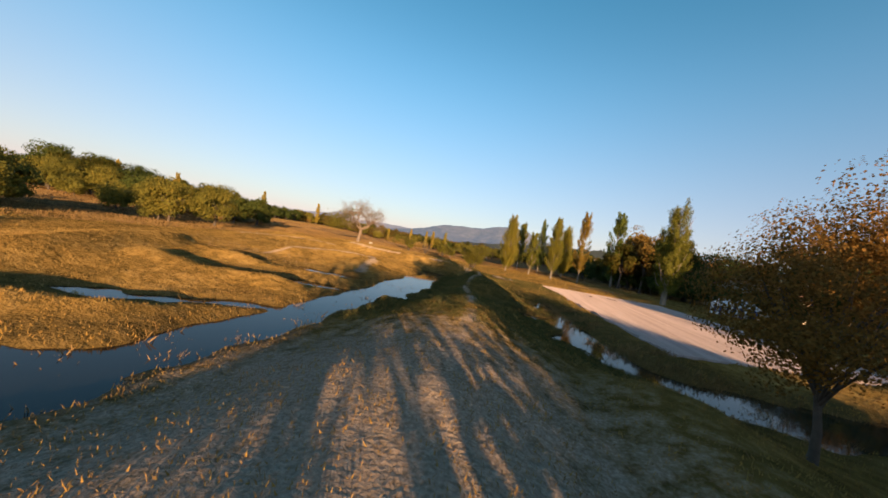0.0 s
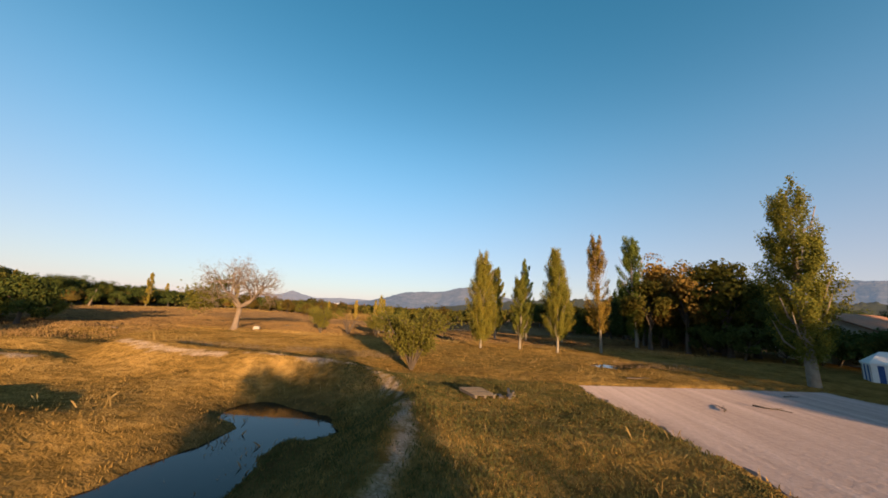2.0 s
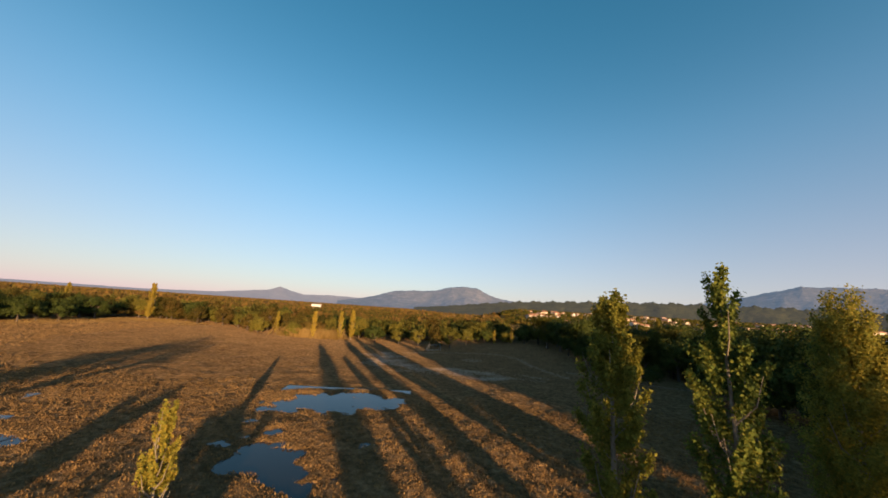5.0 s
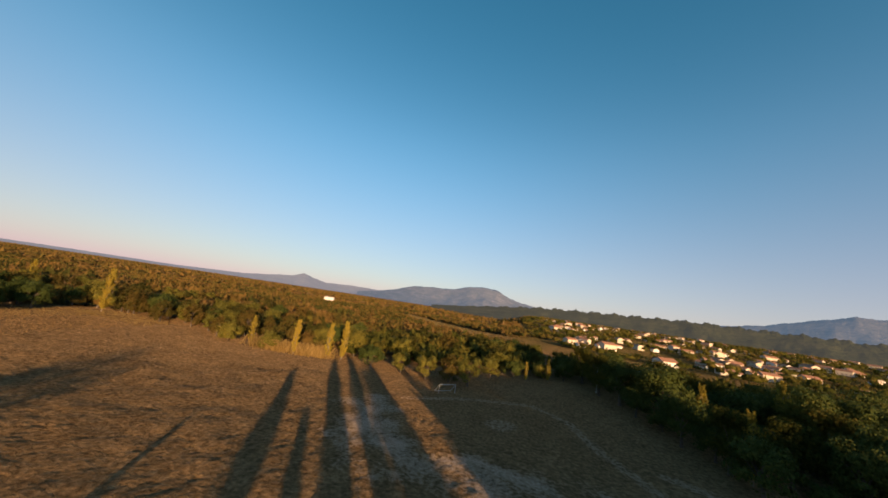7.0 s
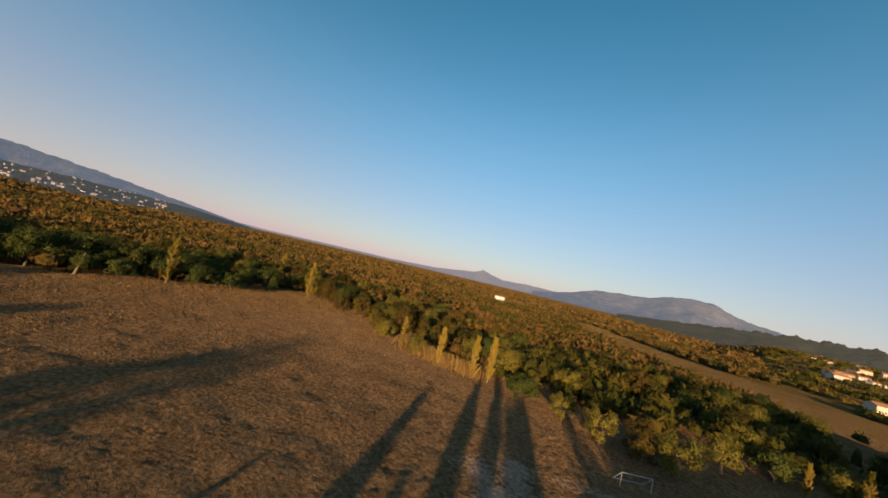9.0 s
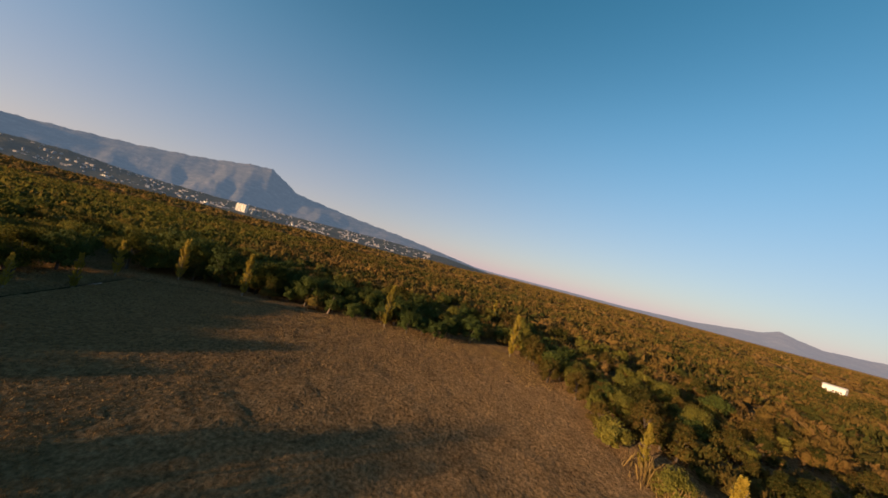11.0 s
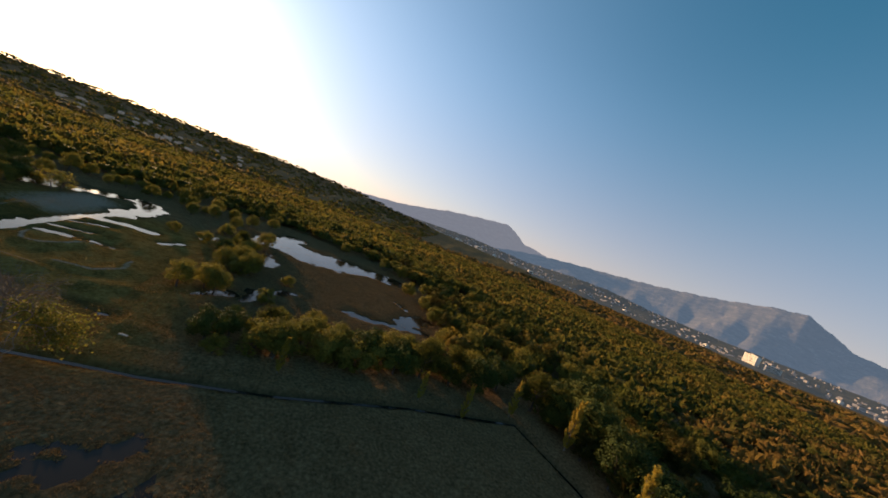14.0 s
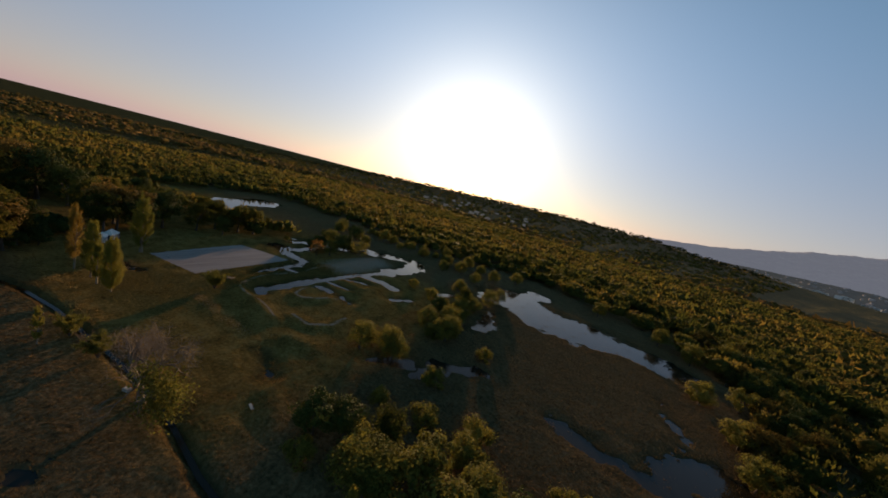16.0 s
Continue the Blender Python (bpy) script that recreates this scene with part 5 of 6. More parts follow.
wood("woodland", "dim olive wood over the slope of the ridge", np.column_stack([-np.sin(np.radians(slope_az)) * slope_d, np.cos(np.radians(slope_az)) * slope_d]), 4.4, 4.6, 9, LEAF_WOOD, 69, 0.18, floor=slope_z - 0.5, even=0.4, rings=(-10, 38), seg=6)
r_far = np.random.default_rng(71)
crest = []
for az_ in np.arange(-205, -70, 0.42):
    d_ = 770 + 25 * math.sin(az_ * 3.7)
    el_ = np.interp(az_, [p[0] for p in SOUTH], [p[1] for p in SOUTH])
    crest.append((-math.sin(radians(az_)) * d_, math.cos(radians(az_)) * d_, 28 + 820 * math.tan(radians(el_)) * 0.93))
crest = np.array(crest)
tree_ = np.repeat(np.arange(len(crest)), 34)
dd_ = unit(r_far.normal(size=(len(tree_), 3)))
rad_ = r_far.uniform(2.5, 5.5, len(crest))[tree_]
pts_ = crest[tree_] + dd_ * rad_[:, None] * np.array([1.2, 1.2, 0.55]) + np.column_stack([np.zeros((len(tree_), 2)), r_far.uniform(-1, 4.5, len(crest))[tree_]])
v_, f_ = leaves(pts_, dd_ + r_far.normal(size=dd_.shape) * 0.4, 2.2 * r_far.uniform(0.7, 1.3, len(tree_)), r_far)
tagged(new("pine_wood", mesh_from("pine_wood", v_, f_, LEAF_PINE, False, np.full(len(v_), 0.3))), "umbrella pines along the ridge against the sun", "woodland", kind="stuff")


# ---- houses, tents and other small things ----
def make_house(w, d, h, rise, wall_mat, label, name="house", windows=True, group="houses of the village", tiles=ROOF_TILE):
    """Rendered walls, a tiled gable roof with eaves, windows and a door."""
    ob = thing(name, label, "house", group)
    gable = [box(0, 0, h / 2 - 0.5, w, d, h + 1.0)]
    gv = np.array([(-w / 2, -d / 2, h), (w / 2, -d / 2, h), (-w / 2, d / 2, h), (w / 2, d / 2, h), (-w / 2, 0, h + rise), (w / 2, 0, h + rise)])
    gable.append((gv, np.array([(0, 2, 4, 4), (1, 5, 3, 3), (0, 4, 5, 1), (2, 3, 5, 4)])))
    v, f = join(gable)
    part("wall", mesh_from("wall", v, f, wall_mat), ob)
    e, t = 0.45, 0.18
    slope = rise / (d / 2)
    roof = []
    for sgn in (-1, 1):
        y0, z0 = sgn * (d / 2 + e), h - e * slope
        rv = np.array([(-w / 2 - e, y0, z0 + 0.03), (w / 2 + e, y0, z0 + 0.03), (w / 2 + e, 0, h + rise + 0.03), (-w / 2 - e, 0, h + rise + 0.03)])
        roof.append((np.concatenate([rv, rv + (0, 0, t)]), np.array([(0, 1, 2, 3), (4, 7, 6, 5), (0, 4, 5, 1), (1, 5, 6, 2), (2, 6, 7, 3), (3, 7, 4, 0)])))
    v, f = join(roof)
    part("roof", mesh_from("roof", v, f, tiles), ob, "low pitched roof")
    if windows:
        n = max(2, int(w / 3.2))
        glass = mesh_from("window", *box(0, 0, 0, 1.0, 0.08, 1.2), GLASS_DARK)
        for sgn in (-1, 1):
            for i in range(n):
                wdw = part("window", glass, ob)
                wdw.matrix_basis = pose(-w / 2 + (i + 0.5) * w / n, sgn * (d / 2 + 0.02), 1.6)
        door = part("door", mesh_from("door", *box(0, 0, 0, 1.0, 0.1, 2.1), TIMBER), ob)
        door.matrix_basis = pose(w / 2 - 0.9 * w / n - 0.8, -d / 2 - 0.03, 1.05)
    return ob


def make_block(w, d, h, label, name="apartment_building"):
    """A far block of flats with bands of windows."""
    ob = thing(name, label, "building", "flats of the town")
    v, f = join([box(0, 0, h / 2 - 1, w, d, h + 2), box(0, 0, h + 0.4, w * 0.3, d * 0.5, 1.6)])
    part("wall", mesh_from("wall", v, f, WALL_WHITE), ob)
    band = mesh_from("window_band", *box(0, 0, 0, w * 0.9, d + 0.3, 1.3), GLASS_DARK)
    for i in range(int(h / 3)):
        part("window_band", band, ob).matrix_basis = pose(0, 0, 1.8 + 3 * i)
    return ob


H1 = make_house(11, 8, 3.2, 1.7, WALL_CREAM, "cream rendered house with a terracotta roof")
H2 = make_house(14, 9, 5.4, 1.9, WALL_CREAM, "two-storey cream house with a terracotta roof")
H3 = make_house(9, 7, 3.0, 1.5, WALL_WHITE, "small white house with a terracotta roof")
H1.matrix_basis = pose(42.5, 62.5, at(42.5, 62.5) + 0.3, 0, 0, 20)
tagged(H1, "cream rendered house half hidden behind dark trees")
H2.matrix_basis = pose(70, 96, at(70, 96), 0, 0, -15)
tagged(H2, "two-storey cream house behind the marquee and trees")
lone = make_house(11, 7, 4.4, 0.8, WALL_WHITE, "lone white house with a pale flat roof among the autumn woods", tiles=WALL_WHITE)
lone.matrix_basis = pose(-152, 385, at(-152, 385) + 3.0, 0, 0, 15) @ Matrix.Scale(0.8, 4)
H3.matrix_basis = pose(96, 262, at(96, 262), 0, 0, 15)
r_v = np.random.default_rng(81)
count = 0
while count < 260:
    a_ = radians(-r_v.uniform(6, 60))
    d_ = 235 + 620 * r_v.uniform() ** 1.1
    x_, y_ = -math.sin(a_) * d_, math.cos(a_) * d_ + 70
    if y_ < 175 or (x_ < (y_ - 200) * 0.15 + 44) or away(np.array([x_]), np.array([y_]), [(-75, 430), (-5, 310), (45, 250), (95, 215)])[0] < 34:
        continue
    src = (H1, H2, H3)[count % 3]
    c_ = copy_thing(src, pose(x_, y_, at(x_, y_), 0, 0, r_v.choice([0, 30, 90, 120]) + r_v.uniform(-8, 8)))
    k_ = r_v.uniform(0.5, 0.8)
    c_.scale = (k_, k_, k_)
    tagged(c_, ("cream village house with a terracotta roof", "two-storey village house with a terracotta roof", "small white village house among trees")[count % 3])
    count += 1
B1 = make_block(34, 13, 27, "pale block of flats at the edge of the far town")
B1.matrix_basis = pose(-1187, -332, 2, 0, 0, 70)
for x_, y_, k_ in ((-1195, -290, 0.9), (-1150, -420, 0.5), (-1120, -560, 0.6), (-1080, -640, 0.55), (-1230, -180, 0.45), (-1260, -90, 0.4), (-1240, 40, 0.45), (-1270, 160, 0.4), (-700, -930, 0.8), (-640, -960, 1.0), (-610, -990, 0.8), (-570, -1000, 1.0), (-540, -1030, 0.9), (-500, -1040, 0.9), (-760, -890, 0.7), (-820, -850, 0.6), (-1010, -720, 0.5), (-950, -770, 0.5)):
    c_ = copy_thing(B1, pose(x_, y_, -6, 0, 0, (x_ * 7 + y_ * 3) % 180))
    c_.scale = (k_, k_, k_)


def far_town(name, label, seed, n, az0, az1, d0, d1, size0, size1, rise, mat=WALL_CREAM):
    """Small gabled houses, too far off to tell apart, in one mesh."""
    r = np.random.default_rng(seed)
    pieces = []
    for _ in range(n):
        a, d = radians(r.uniform(az0, az1)), r.uniform(d0, d1)
        x, y, z = -math.sin(a) * d, math.cos(a) * d, rise(math.degrees(a), d)
        k, turn = r.uniform(size0, size1), r.uniform(0, 3.14)
        w, b, h, g = 6 * k * r.uniform(0.7, 1.6), 4 * k, 4.2 * k * r.uniform(0.7, 1.5), 1.4 * k
        v = np.array([(-w, -b, -3), (w, -b, -3), (w, b, -3), (-w, b, -3), (-w, -b, h), (w, -b, h), (w, b, h), (-w, b, h), (-w, 0, h + g), (w, 0, h + g)])
        c, s = math.cos(turn), math.sin(turn)
        v = np.column_stack([x + v[:, 0] * c - v[:, 1] * s, y + v[:, 0] * s + v[:, 1] * c, z + v[:, 2]])
        f = np.array([(0, 1, 5), (0, 5, 4), (2, 3, 7), (2, 7, 6), (3, 0, 4), (3, 4, 7), (1, 2, 6), (1, 6, 5), (4, 5, 9), (4, 9, 8), (6, 7, 8), (6, 8, 9), (4, 8, 7), (5, 6, 9)])
        pieces.append((v, f))
    v, f = join(pieces)
    return tagged(new(name, mesh_from(name, v, f, mat)), label, "town", kind="stuff")


def foot_height(a, d):
    top = 22 + FOOT_DIST * math.tan(radians(float(np.interp(a, [p[0] for p in FOOT], [p[1] for p in FOOT]))))
    k = max(0.0, min(1.0, (d / FOOT_DIST - 0.55) / 0.45))
    return -6 + (top + 6) * (0.35 * k + 0.65 * k ** 2.2)


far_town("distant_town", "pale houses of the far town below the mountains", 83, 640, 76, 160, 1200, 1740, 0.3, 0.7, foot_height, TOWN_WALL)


def slope_height(a, d):
    top = 28 + 820 * math.tan(radians(float(np.interp(a, [p[0] for p in SOUTH], [p[1] for p in SOUTH]))))
    k = max(0.0, (d / 820 - 0.45) / 0.55)
    return -6 + (top + 6) * (0.35 * k + 0.65 * k ** 2.2)


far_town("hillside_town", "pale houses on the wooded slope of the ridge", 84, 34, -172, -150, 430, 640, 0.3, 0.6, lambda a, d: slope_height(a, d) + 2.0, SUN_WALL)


def marquee(n, m, label):
    """A striped party tent: canvas walls in panels, a hipped roof, poles."""
    ob = thing("marquee", label, "tent", "marquees beside the court", m)
    w, d, h, top = 5.6, 4.2, 1.9, 3.1
    rv = np.array([(-w / 2 - 0.2, -d / 2 - 0.2, h), (w / 2 + 0.2, -d / 2 - 0.2, h), (w / 2 + 0.2, d / 2 + 0.2, h), (-w / 2 - 0.2, d / 2 + 0.2, h), (-w / 5, 0, top), (w / 5, 0, top)])
    part("roof", mesh_from("roof", np.concatenate([rv, rv - (0, 0, 0.18)]), np.array([(0, 1, 5, 4), (2, 3, 4, 5), (1, 2, 5, 5), (3, 0, 4, 4), (0, 6, 7, 1), (1, 7, 8, 2), (2, 8, 9, 3), (3, 9, 6, 0)]), CANVAS_WHITE), ob, "white canvas hipped roof")
    k = 8
    for i in range(k):
        for sgn in (-1, 1):
            if sgn < 0 and i in (5, 6):
                continue
            panel = part("wall_panel", mesh_from("wall_panel", *box(0, 0, h / 2 - 0.05, w / k - 0.01, 0.05, h), CANVAS_BLUE if i % 2 else CANVAS_WHITE), ob)
            panel.matrix_basis = pose(-w / 2 + (i + 0.5) * w / k, sgn * d / 2, 0)
    for i in range(5):
        for sgn in (-1, 1):
            panel = part("wall_panel", mesh_from("wall_panel", *box(0, 0, h / 2 - 0.05, 0.05, d / 5 - 0.01, h), CANVAS_BLUE if i % 2 else CANVAS_WHITE), ob)
            panel.matrix_basis = pose(sgn * w / 2, -d / 2 + (i + 0.5) * d / 5, 0)
    pole = mesh_from("pole", *box(0, 0, h / 2, 0.07, 0.07, h), METAL_GREY)
    for sx in (-1, 1):
        for sy in (-1, 1):
            part("pole", pole, ob).matrix_basis = pose(sx * (w / 2 + 0.08), sy * (d / 2 + 0.08), 0)
    return ob


marquee(1, pose(29.3, 48.2, at(29.3, 48.2), 0, 0, -35) @ Matrix.Diagonal((0.42, 0.42, 0.68, 1)), "white and blue striped marquee with an open front")
marquee(2, pose(30.6, 46.4, at(30.6, 46.4), 0, 0, -42) @ Matrix.Diagonal((0.46, 0.46, 0.74, 1)), "white marquee with blue striped canvas walls beside trees")


def plank(length, width=0.16, thick=0.05, bow=0.0):
    n = 6
    t = np.linspace(-0.5, 0.5, n) * length
    v = np.array([(x, s * width / 2, z + bow * (1 - (2 * x / length) ** 2)) for x in t for s, z in ((-1, 0), (1, 0), (1, thick), (-1, thick))])
    f = [(i * 4 + j, i * 4 + (j + 1) % 4, (i + 1) * 4 + (j + 1) % 4, (i + 1) * 4 + j) for i in range(n - 1) for j in range(4)]
    f += [(3, 2, 1, 0), (n * 4 - 4, n * 4 - 3, n * 4 - 2, n * 4 - 1)]
    return v, np.array(f)


# a heap of old boards in the grass, a pallet, loose branches on the sand
r_s = np.random.default_rng(91)
for i in range(7):
    v, f = plank(r_s.uniform(0.5, 1.0), 0.10, 0.04, r_s.uniform(0, 0.05))
    x, y = 0.7 + r_s.uniform(-0.9, 0.9), 36.6 + r_s.uniform(-0.6, 0.6)
    tagged(new("board", mesh_from("board", v, f, TIMBER)), "old weathered board lying in the dry grass", "board", "heap of boards").matrix_basis = pose(x, y, at(x, y) + 0.02 + 0.05 * (i % 3), r_s.uniform(-6, 6), r_s.uniform(-8, 8), r_s.uniform(0, 180))
pallet = thing("pallet", "broken timber pallet lying on the grass", "pallet", m=pose(-0.1, 36.2, at(-0.1, 36.2) + 0.06, 3, 4, 35))
for i in range(6):
    part("slat", mesh_from("slat", *plank(1.1, 0.1, 0.025), TIMBER), pallet).matrix_basis = pose(0, -0.5 + i * 0.2, 0.1)
for i in range(3):
    part("bearer", mesh_from("bearer", *plank(1.1, 0.09, 0.09), TIMBER), pallet).matrix_basis = pose(-0.45 + i * 0.45, 0, 0, 0, 0, 90)
for i, (x, y, turn, k) in enumerate(((9.5, 43.0, 20, 1.6), (12.5, 38.0, -40, 1.2), (10.2, 37.5, 60, 1.0), (16, 41, 10, 0.9), (14, 44.2, 75, 1.1))):
    zig = np.array([(t * 0.5 - 0.5, 0.06 * math.sin(t * 5 + i), 0.03) for t in np.linspace(0, 2, 7)]) * k
    v, f = join([tube(zig, np.linspace(0.03, 0.01, 7) * k, 5), tube(np.array([zig[3], zig[3] + (0.2, 0.15, 0.03), zig[3] + (0.35, 0.3, 0.05)]), np.array([0.015, 0.01, 0.005]) * k, 4)])
    z = 0.34 if inside(np.array([x]), np.array([y]), COURT)[0] else at(x, y)
    tagged(new("fallen_branch", mesh_from("fallen_branch", v, f, BARK, True)), "small fallen branch lying on the ground", "branch", "fallen branches").matrix_basis = pose(x, y, z, 0, 0, turn)


def slab(name, label, x, y, turn, sx, sy, sz, mat, lift=0.0):
    """A worn block with chamfered upper edges."""
    b = 0.12 * min(sx, sy, sz)
    v = np.array([(sx / 2 * a, sy / 2 * c, 0) for a, c in ((-1, -1), (1, -1), (1, 1), (-1, 1))] + [(sx / 2 * a, sy / 2 * c, sz - b) for a, c in ((-1, -1), (1, -1), (1, 1), (-1, 1))] +
                 [((sx / 2 - b) * a, (sy / 2 - b) * c, sz) for a, c in ((-1, -1), (1, -1), (1, 1), (-1, 1))])
    f = np.array([(i, (i + 1) % 4, 4 + (i + 1) % 4, 4 + i) for i in range(4)] + [(4 + i, 4 + (i + 1) % 4, 8 + (i + 1) % 4, 8 + i) for i in range(4)] + [(8, 9, 10, 11)])
    ob = tagged(new(name, mesh_from(name, v, f, mat)), label, name.replace("_", " "))
    ob.matrix_basis = pose(x, y, at(x, y) - 0.05 + lift, 0, 0, turn)
    return ob


slab("stone_bench", "pale concrete bench block at the foot of the old tree", -26.8, 61.2, 20, 0.65, 0.5, 0.42, STONE)
slab("stone_slab", "pale concrete slab lying in the meadow", -37.4, 53.6, -15, 1.1, 0.3, 0.15, STONE)


def pole_lamp(x, y, h, label):
    ob = thing("floodlight_pole", label, "pole", "poles beside the pitch", pose(x, y, at(x, y)))
    v, f = tube(np.array([(0, 0, -0.3), (0, 0, h * 0.5), (0, 0, h)]), np.array([0.08, 0.065, 0.05]), 8)
    part("pole", mesh_from("pole", v, f, METAL_GREY, True), ob)
    part("base", mesh_from("base", *box(0, 0, 0.06, 0.5, 0.5, 0.25), STONE), ob)
    part("cap", mesh_from("cap", *box(0, 0, h + 0.03, 0.18, 0.18, 0.08), METAL_GREY), ob)
    return ob


pole_lamp(25.5, 160, 5.6, "plain grey steel pole at the edge of the pitch")
pole_lamp(31, 157.5, 4.6, "thin grey steel pole before the dark trees")


def goal(x, y, turn):
    ob = thing("football_goal", "small pale metal football goal without a net", "goal", m=pose(x, y, at(x, y), 0, 0, turn))
    w, h = 3.6, 1.5
    for name, a, b in (("post", (-w / 2, 0, -0.1), (-w / 2, 0, h)), ("post", (w / 2, 0, -0.1), (w / 2, 0, h)), ("crossbar", (-w / 2, 0, h), (w / 2, 0, h)),
                       ("stay", (-w / 2, 0, h), (-w / 2, 1.4, 0)), ("stay", (w / 2, 0, h), (w / 2, 1.4, 0)), ("ground_bar", (-w / 2, 1.4, 0.03), (w / 2, 1.4, 0.03))):
        v, f = tube(np.array([a, (np.array(a) + b) / 2, b]), [0.05] * 3, 6)
        part(name, mesh_from(name, v, f, METAL_GREY, True), ob)
    return ob


goal(-8.6, 138.8, 38)

# dead standing trunk at the wood's edge
v, f = join([tube(np.array([(0, 0, -0.2), (0.1, 0.1, 1.5), (0.3, 0.1, 3.2), (0.2, 0.3, 4.6)]), [0.28, 0.22, 0.17, 0.05], 8), tube(np.array([(0.2, 0.1, 2.4), (0.7, 0.3, 3.0), (0.9, 0.3, 3.7)]), [0.10, 0.07, 0.03], 6)])
tagged(new("dead_trunk", mesh_from("dead_trunk", v, f, BARK_BARE, True)), "pale dead tree trunk at the wood's edge", "tree").matrix_basis = pose(-100.5, 100, at(-100.5, 100), 0, 6, 30)


# ---- grass, reeds and canes ----
def blades(name, label, spots, low, high, width, mat, seed, per=1, fan=0.35, cat="grass", slim=True):
    """Upright tapering blades standing on the ground; not slim: pointed tufts of one facet."""
    r = np.random.default_rng(seed)
    spots = np.repeat(spots, per, axis=0) + r.normal(size=(len(spots) * per, 2)) * (0.10 if per > 1 else 0)
    n = len(spots)
    z = height(spots[:, 0], spots[:, 1])
    h = r.uniform(low, high, n)
    a = r.uniform(0, 2 * np.pi, n)
    w = width * r.uniform(0.5, 1.3, n)
    side = np.column_stack([np.cos(a), np.sin(a), np.zeros(n)]) * w[:, None] / 2
    tip = np.column_stack([r.normal(size=(n, 2)) * fan * h[:, None], h])
    b0 = np.column_stack([spots, z - 0.04])
    corners = [b0 - side, b0 + side, b0 + tip * np.array([0.6, 0.6, 0.75]) + side * 0.8, b0 + tip - side * 0.2] if slim else [b0 - side, b0 + side, b0 + tip]
    k = len(corners)
    v = np.stack(corners, 1).reshape(-1, 3)
    tint = np.repeat(np.clip(0.5 + 0.22 * wobble(spots[:, 0], spots[:, 1], 4.3) + 0.30 * wobble(spots[:, 0], spots[:, 1], 0.5, 2), 0, 1), k)
    return tagged(new(name, mesh_from(name, v, np.arange(k * n).reshape(-1, k), mat, False, tint)), label, cat, kind="stuff")


def sow(seed, n, x0, x1, y0, y1, patchy=0.0, scale=2.0):
    r = np.random.default_rng(seed)
    p = np.column_stack([r.uniform(x0, x1, n), r.uniform(y0, y1, n)])
    x, y = p[:, 0], p[:, 1]
    trail = np.min([away(x, y, t[0]) - t[1] for t in TRAILS], axis=0)
    ok = (height(x, y) > LEVEL + 0.02) & (trail > 0.1) & ~inside(x, y, COURT) & (np.minimum(away(x, y, CREEK), away(x, y, DITCH)) > 0.75)
    ok &= wobble(x, y, scale, seed) + r.normal(size=n) * 0.35 > patchy - 1
    ok &= ~(inside(x, y, soil_ring) & (r.uniform(size=n) < 0.75))
    return p[ok]


blades("grass", "dry golden meadow grass in tufts", sow(101, 150000, -36, 22, 2, 62, 0.4), 0.04, 0.13, 0.032, MEADOW, 102, 2, slim=False)
blades("grass", "thin dry grass on the gravelly crown of the bank", sow(104, 16000, -14, 12, -2, 12, 0.6), 0.03, 0.12, 0.014, STUBBLE, 118, 2)
blades("grass", "low trodden green grass on the first bank", sow(103, 80000, -6, 6, 11, 40, 0.2), 0.05, 0.13, 0.022, BANK, 104, 2)
blades("grass", "short dry grass of the field beyond the creek", sow(125, 230000, -52, 24, 61, 106, 0.25, 0.9), 0.05, 0.15, 0.075, STUBBLE, 126, slim=False)
blades("grass", "rough stubbly grass of the wide field", sow(105, 420000, -98, 36, 62, 152, 0.25, 0.9), 0.06, 0.15, 0.11, STUBBLE, 106, slim=False)
coarse = sow(127, 70000, -98, 36, 62, 152, 0.95, 0.6)
blades("grass", "coarser grass clumps over the wide field", coarse[(coarse[:, 1] > 100) | (coarse[:, 0] < -50)], 0.12, 0.24, 0.14, STUBBLE, 128, slim=False)
blades("grass", "rough grass of the flooded meadow", sow(107, 170000, -97, -32, -40, 60, 0.3, 3.0), 0.08, 0.28, 0.10, STUBBLE, 108, slim=False)
blades("tall_grass", "taller pale grass along the field's edge", np.concatenate([sow(1010, 2500, -34, 14, 24, 60, 1.5, 2.6), sow(109, 9000, -97, -20, 141, 150), sow(110, 5000, -102, -90, 95, 146), sow(111, 2600, -30, 26, 57.5, 60.5, 1.0)]), 0.18, 0.40, 0.025, STRAW, 112, 2)
reeds = np.concatenate([sow(113, 500, -14, -5, 44.3, 46.3), sow(114, 300, -23, -15, 44.5, 46.5), sow(115, 160, -24, -14, 20.5, 23.5), sow(117, 320, 11, 17, 47.5, 50.5)])
blades("reeds", "pale dead weed stalks standing in the grass", reeds, 0.15, 0.38, 0.009, REED, 120, 3, 0.22, "reeds")
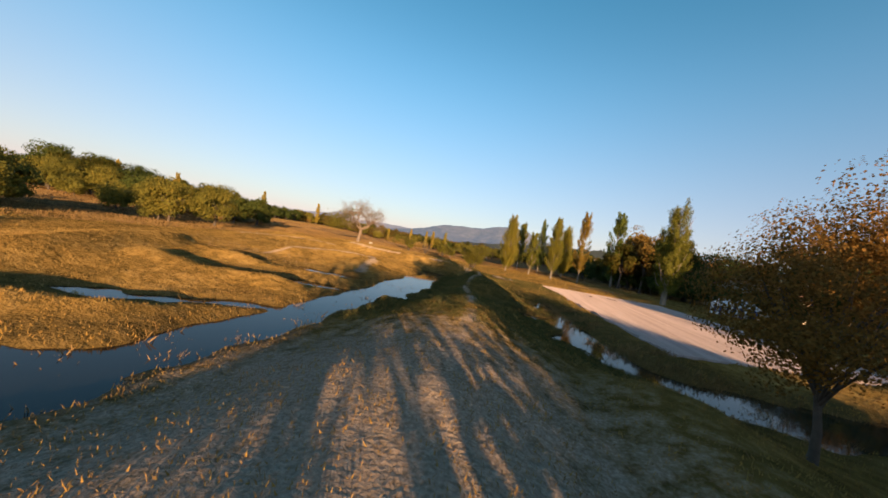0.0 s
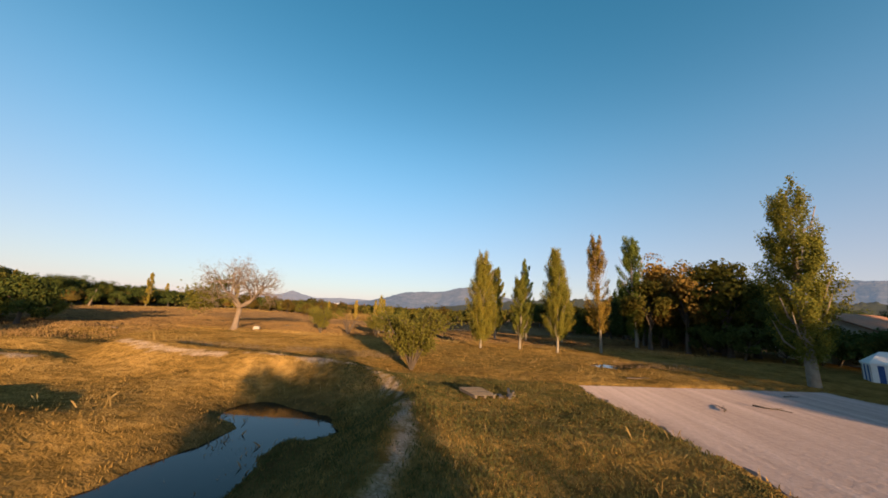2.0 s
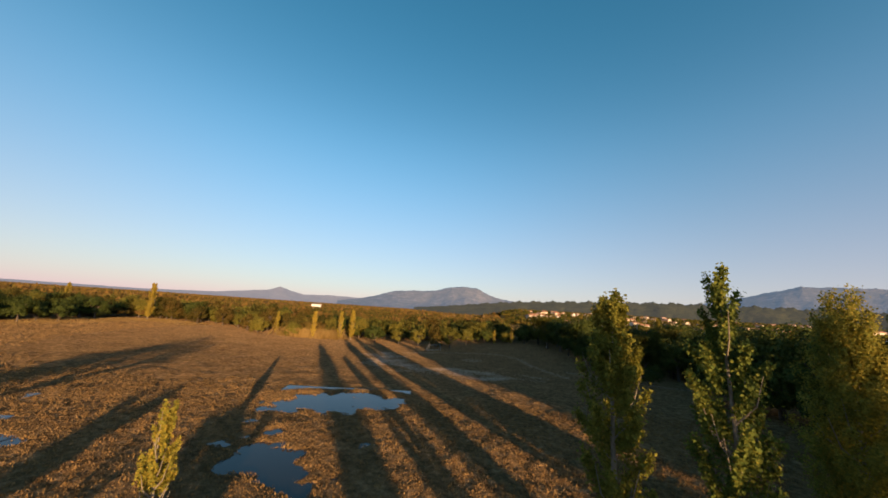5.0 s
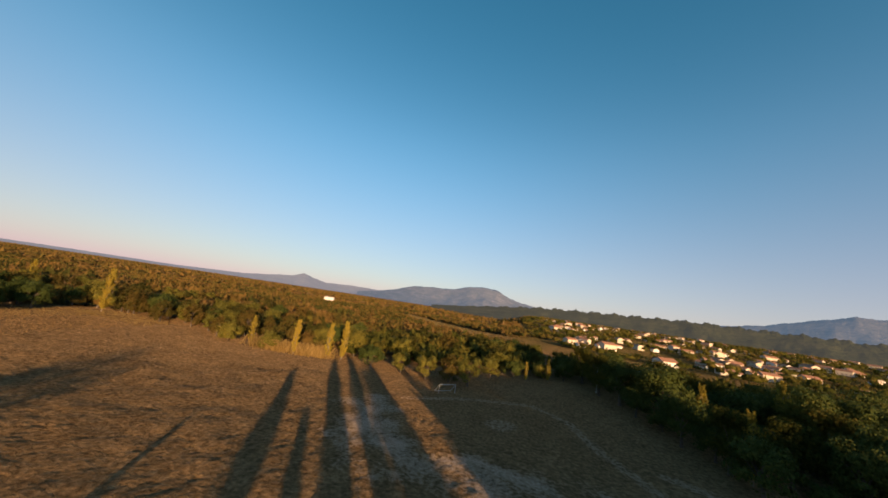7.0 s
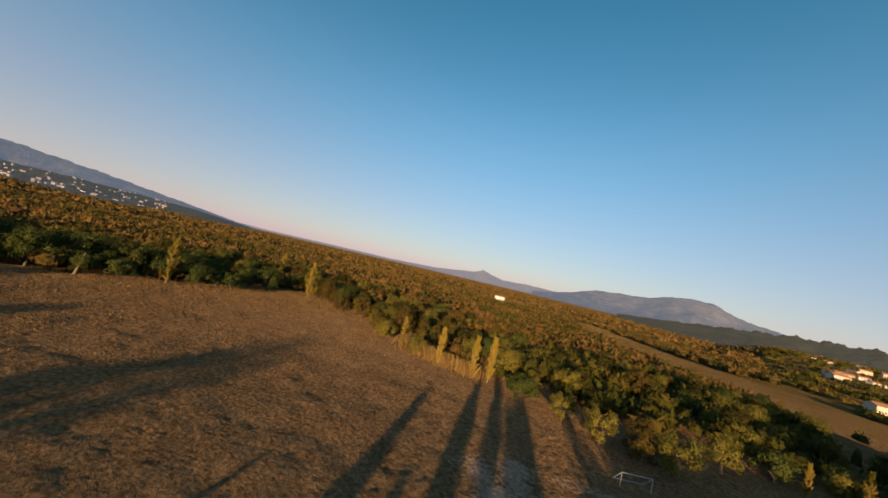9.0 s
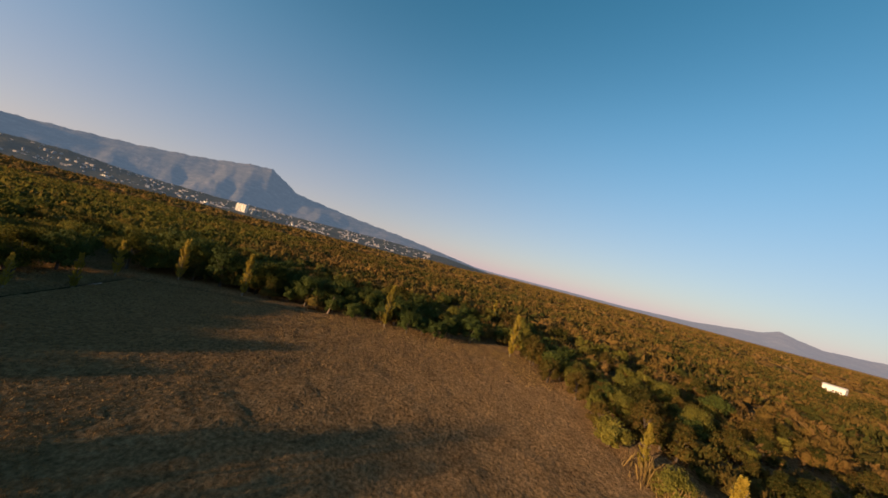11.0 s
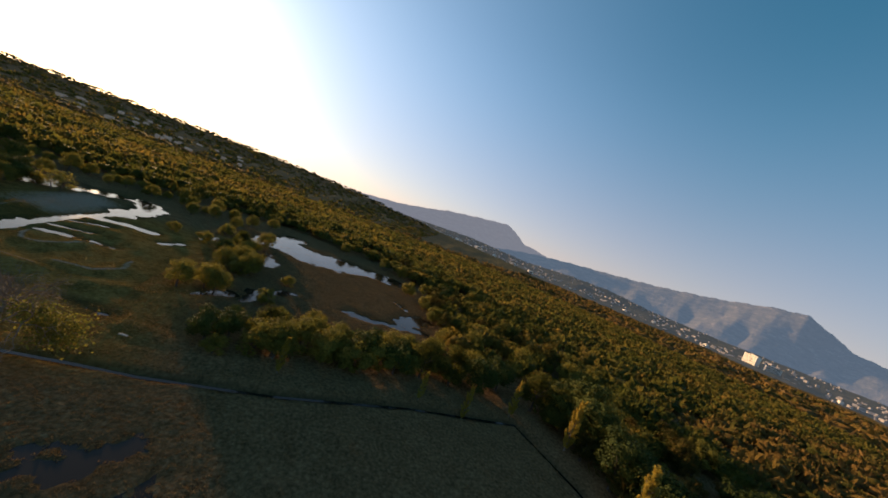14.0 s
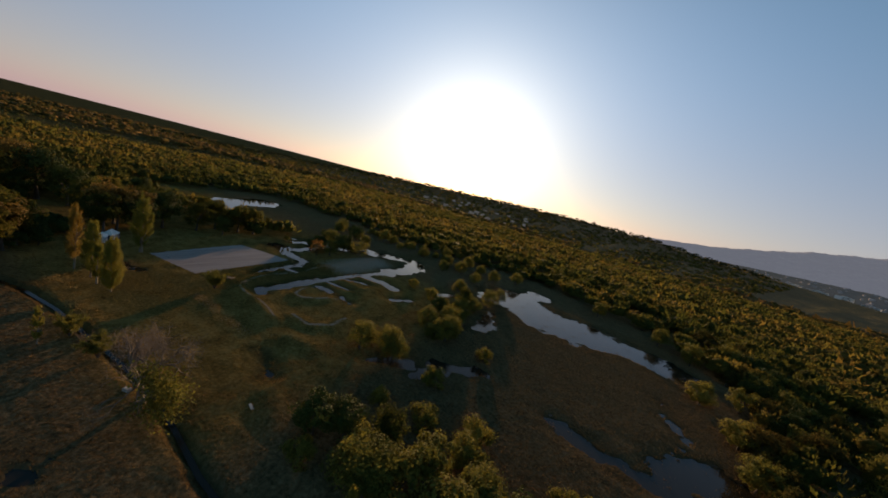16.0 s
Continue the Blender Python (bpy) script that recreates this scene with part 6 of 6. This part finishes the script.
# half-drowned grass in the shallow water
shoal = np.random.default_rng(121)
q = np.column_stack([shoal.uniform(-14, 24, 90000), shoal.uniform(-12, 38, 90000)])
k_ = water_depth(q[:, 0], q[:, 1])
q = q[(k_ > 0.72) & (wobble(q[:, 0], q[:, 1], 0.9, 3) + wobble(q[:, 0], q[:, 1], 0.35, 1) > 0.5)]
blades("reeds", "thin drowned brown grass at the edge of the floodwater", q, 0.22, 0.42, 0.012, STUBBLE, 122, 2, 0.35, "reeds")
q = np.column_stack([shoal.uniform(0, 25, 110000), shoal.uniform(7, 31, 110000)])
q = q[(water_depth(q[:, 0], q[:, 1]) > 0.5) & (wobble(q[:, 0], q[:, 1], 1.1, 5) + 0.8 * wobble(q[:, 0], q[:, 1], 0.4, 2) > 0.05)]
blades("reeds", "dark drowned weeds crowding the pond by the court", q, 0.19, 0.34, 0.03, STUBBLE, 124, 1, 0.5, "reeds", slim=False)
marsh = np.column_stack([shoal.uniform(-95, -34, 40000), shoal.uniform(-50, 34, 40000)])
k_ = water_depth(marsh[:, 0], marsh[:, 1])
marsh = marsh[(k_ > 0.55) & (wobble(marsh[:, 0], marsh[:, 1], 1.3, 3) + wobble(marsh[:, 0], marsh[:, 1], 0.5, 1) > 0.55)]
blades("reeds", "dark drowned tussocks of the flooded marsh", marsh, 0.40, 0.58, 0.06, STUBBLE, 123, 1, 0.35, "reeds")
canes = np.concatenate([np.random.default_rng(s_).normal(size=(300, 2)) * (1.9, 1.0) + c_ for s_, c_ in ((131, (-53, 148.8)), (132, (-49.5, 149.4)), (133, (-44, 150)), (134, (-40.5, 151)))])
blades("canes", "tall pale cane thicket at the field's edge", canes, 0.8, 3.0, 0.10, STRAW, 135, 2, 0.22, "canes")
# trees between the village houses
gardens = scatter(141, 20, 760, 172, 1000, 13, lambda x, y: (x > (y - 200) * 0.11 + 26) & (wobble(x, y, 30) > -0.5) & (away(x, y, [(-75, 430), (-5, 310), (45, 250), (95, 215)]) > 28))
wood("woodland", "dark garden trees between the village houses", gardens, 3.6, 4.4, 24, LEAF_WOOD, 142, 0.15)
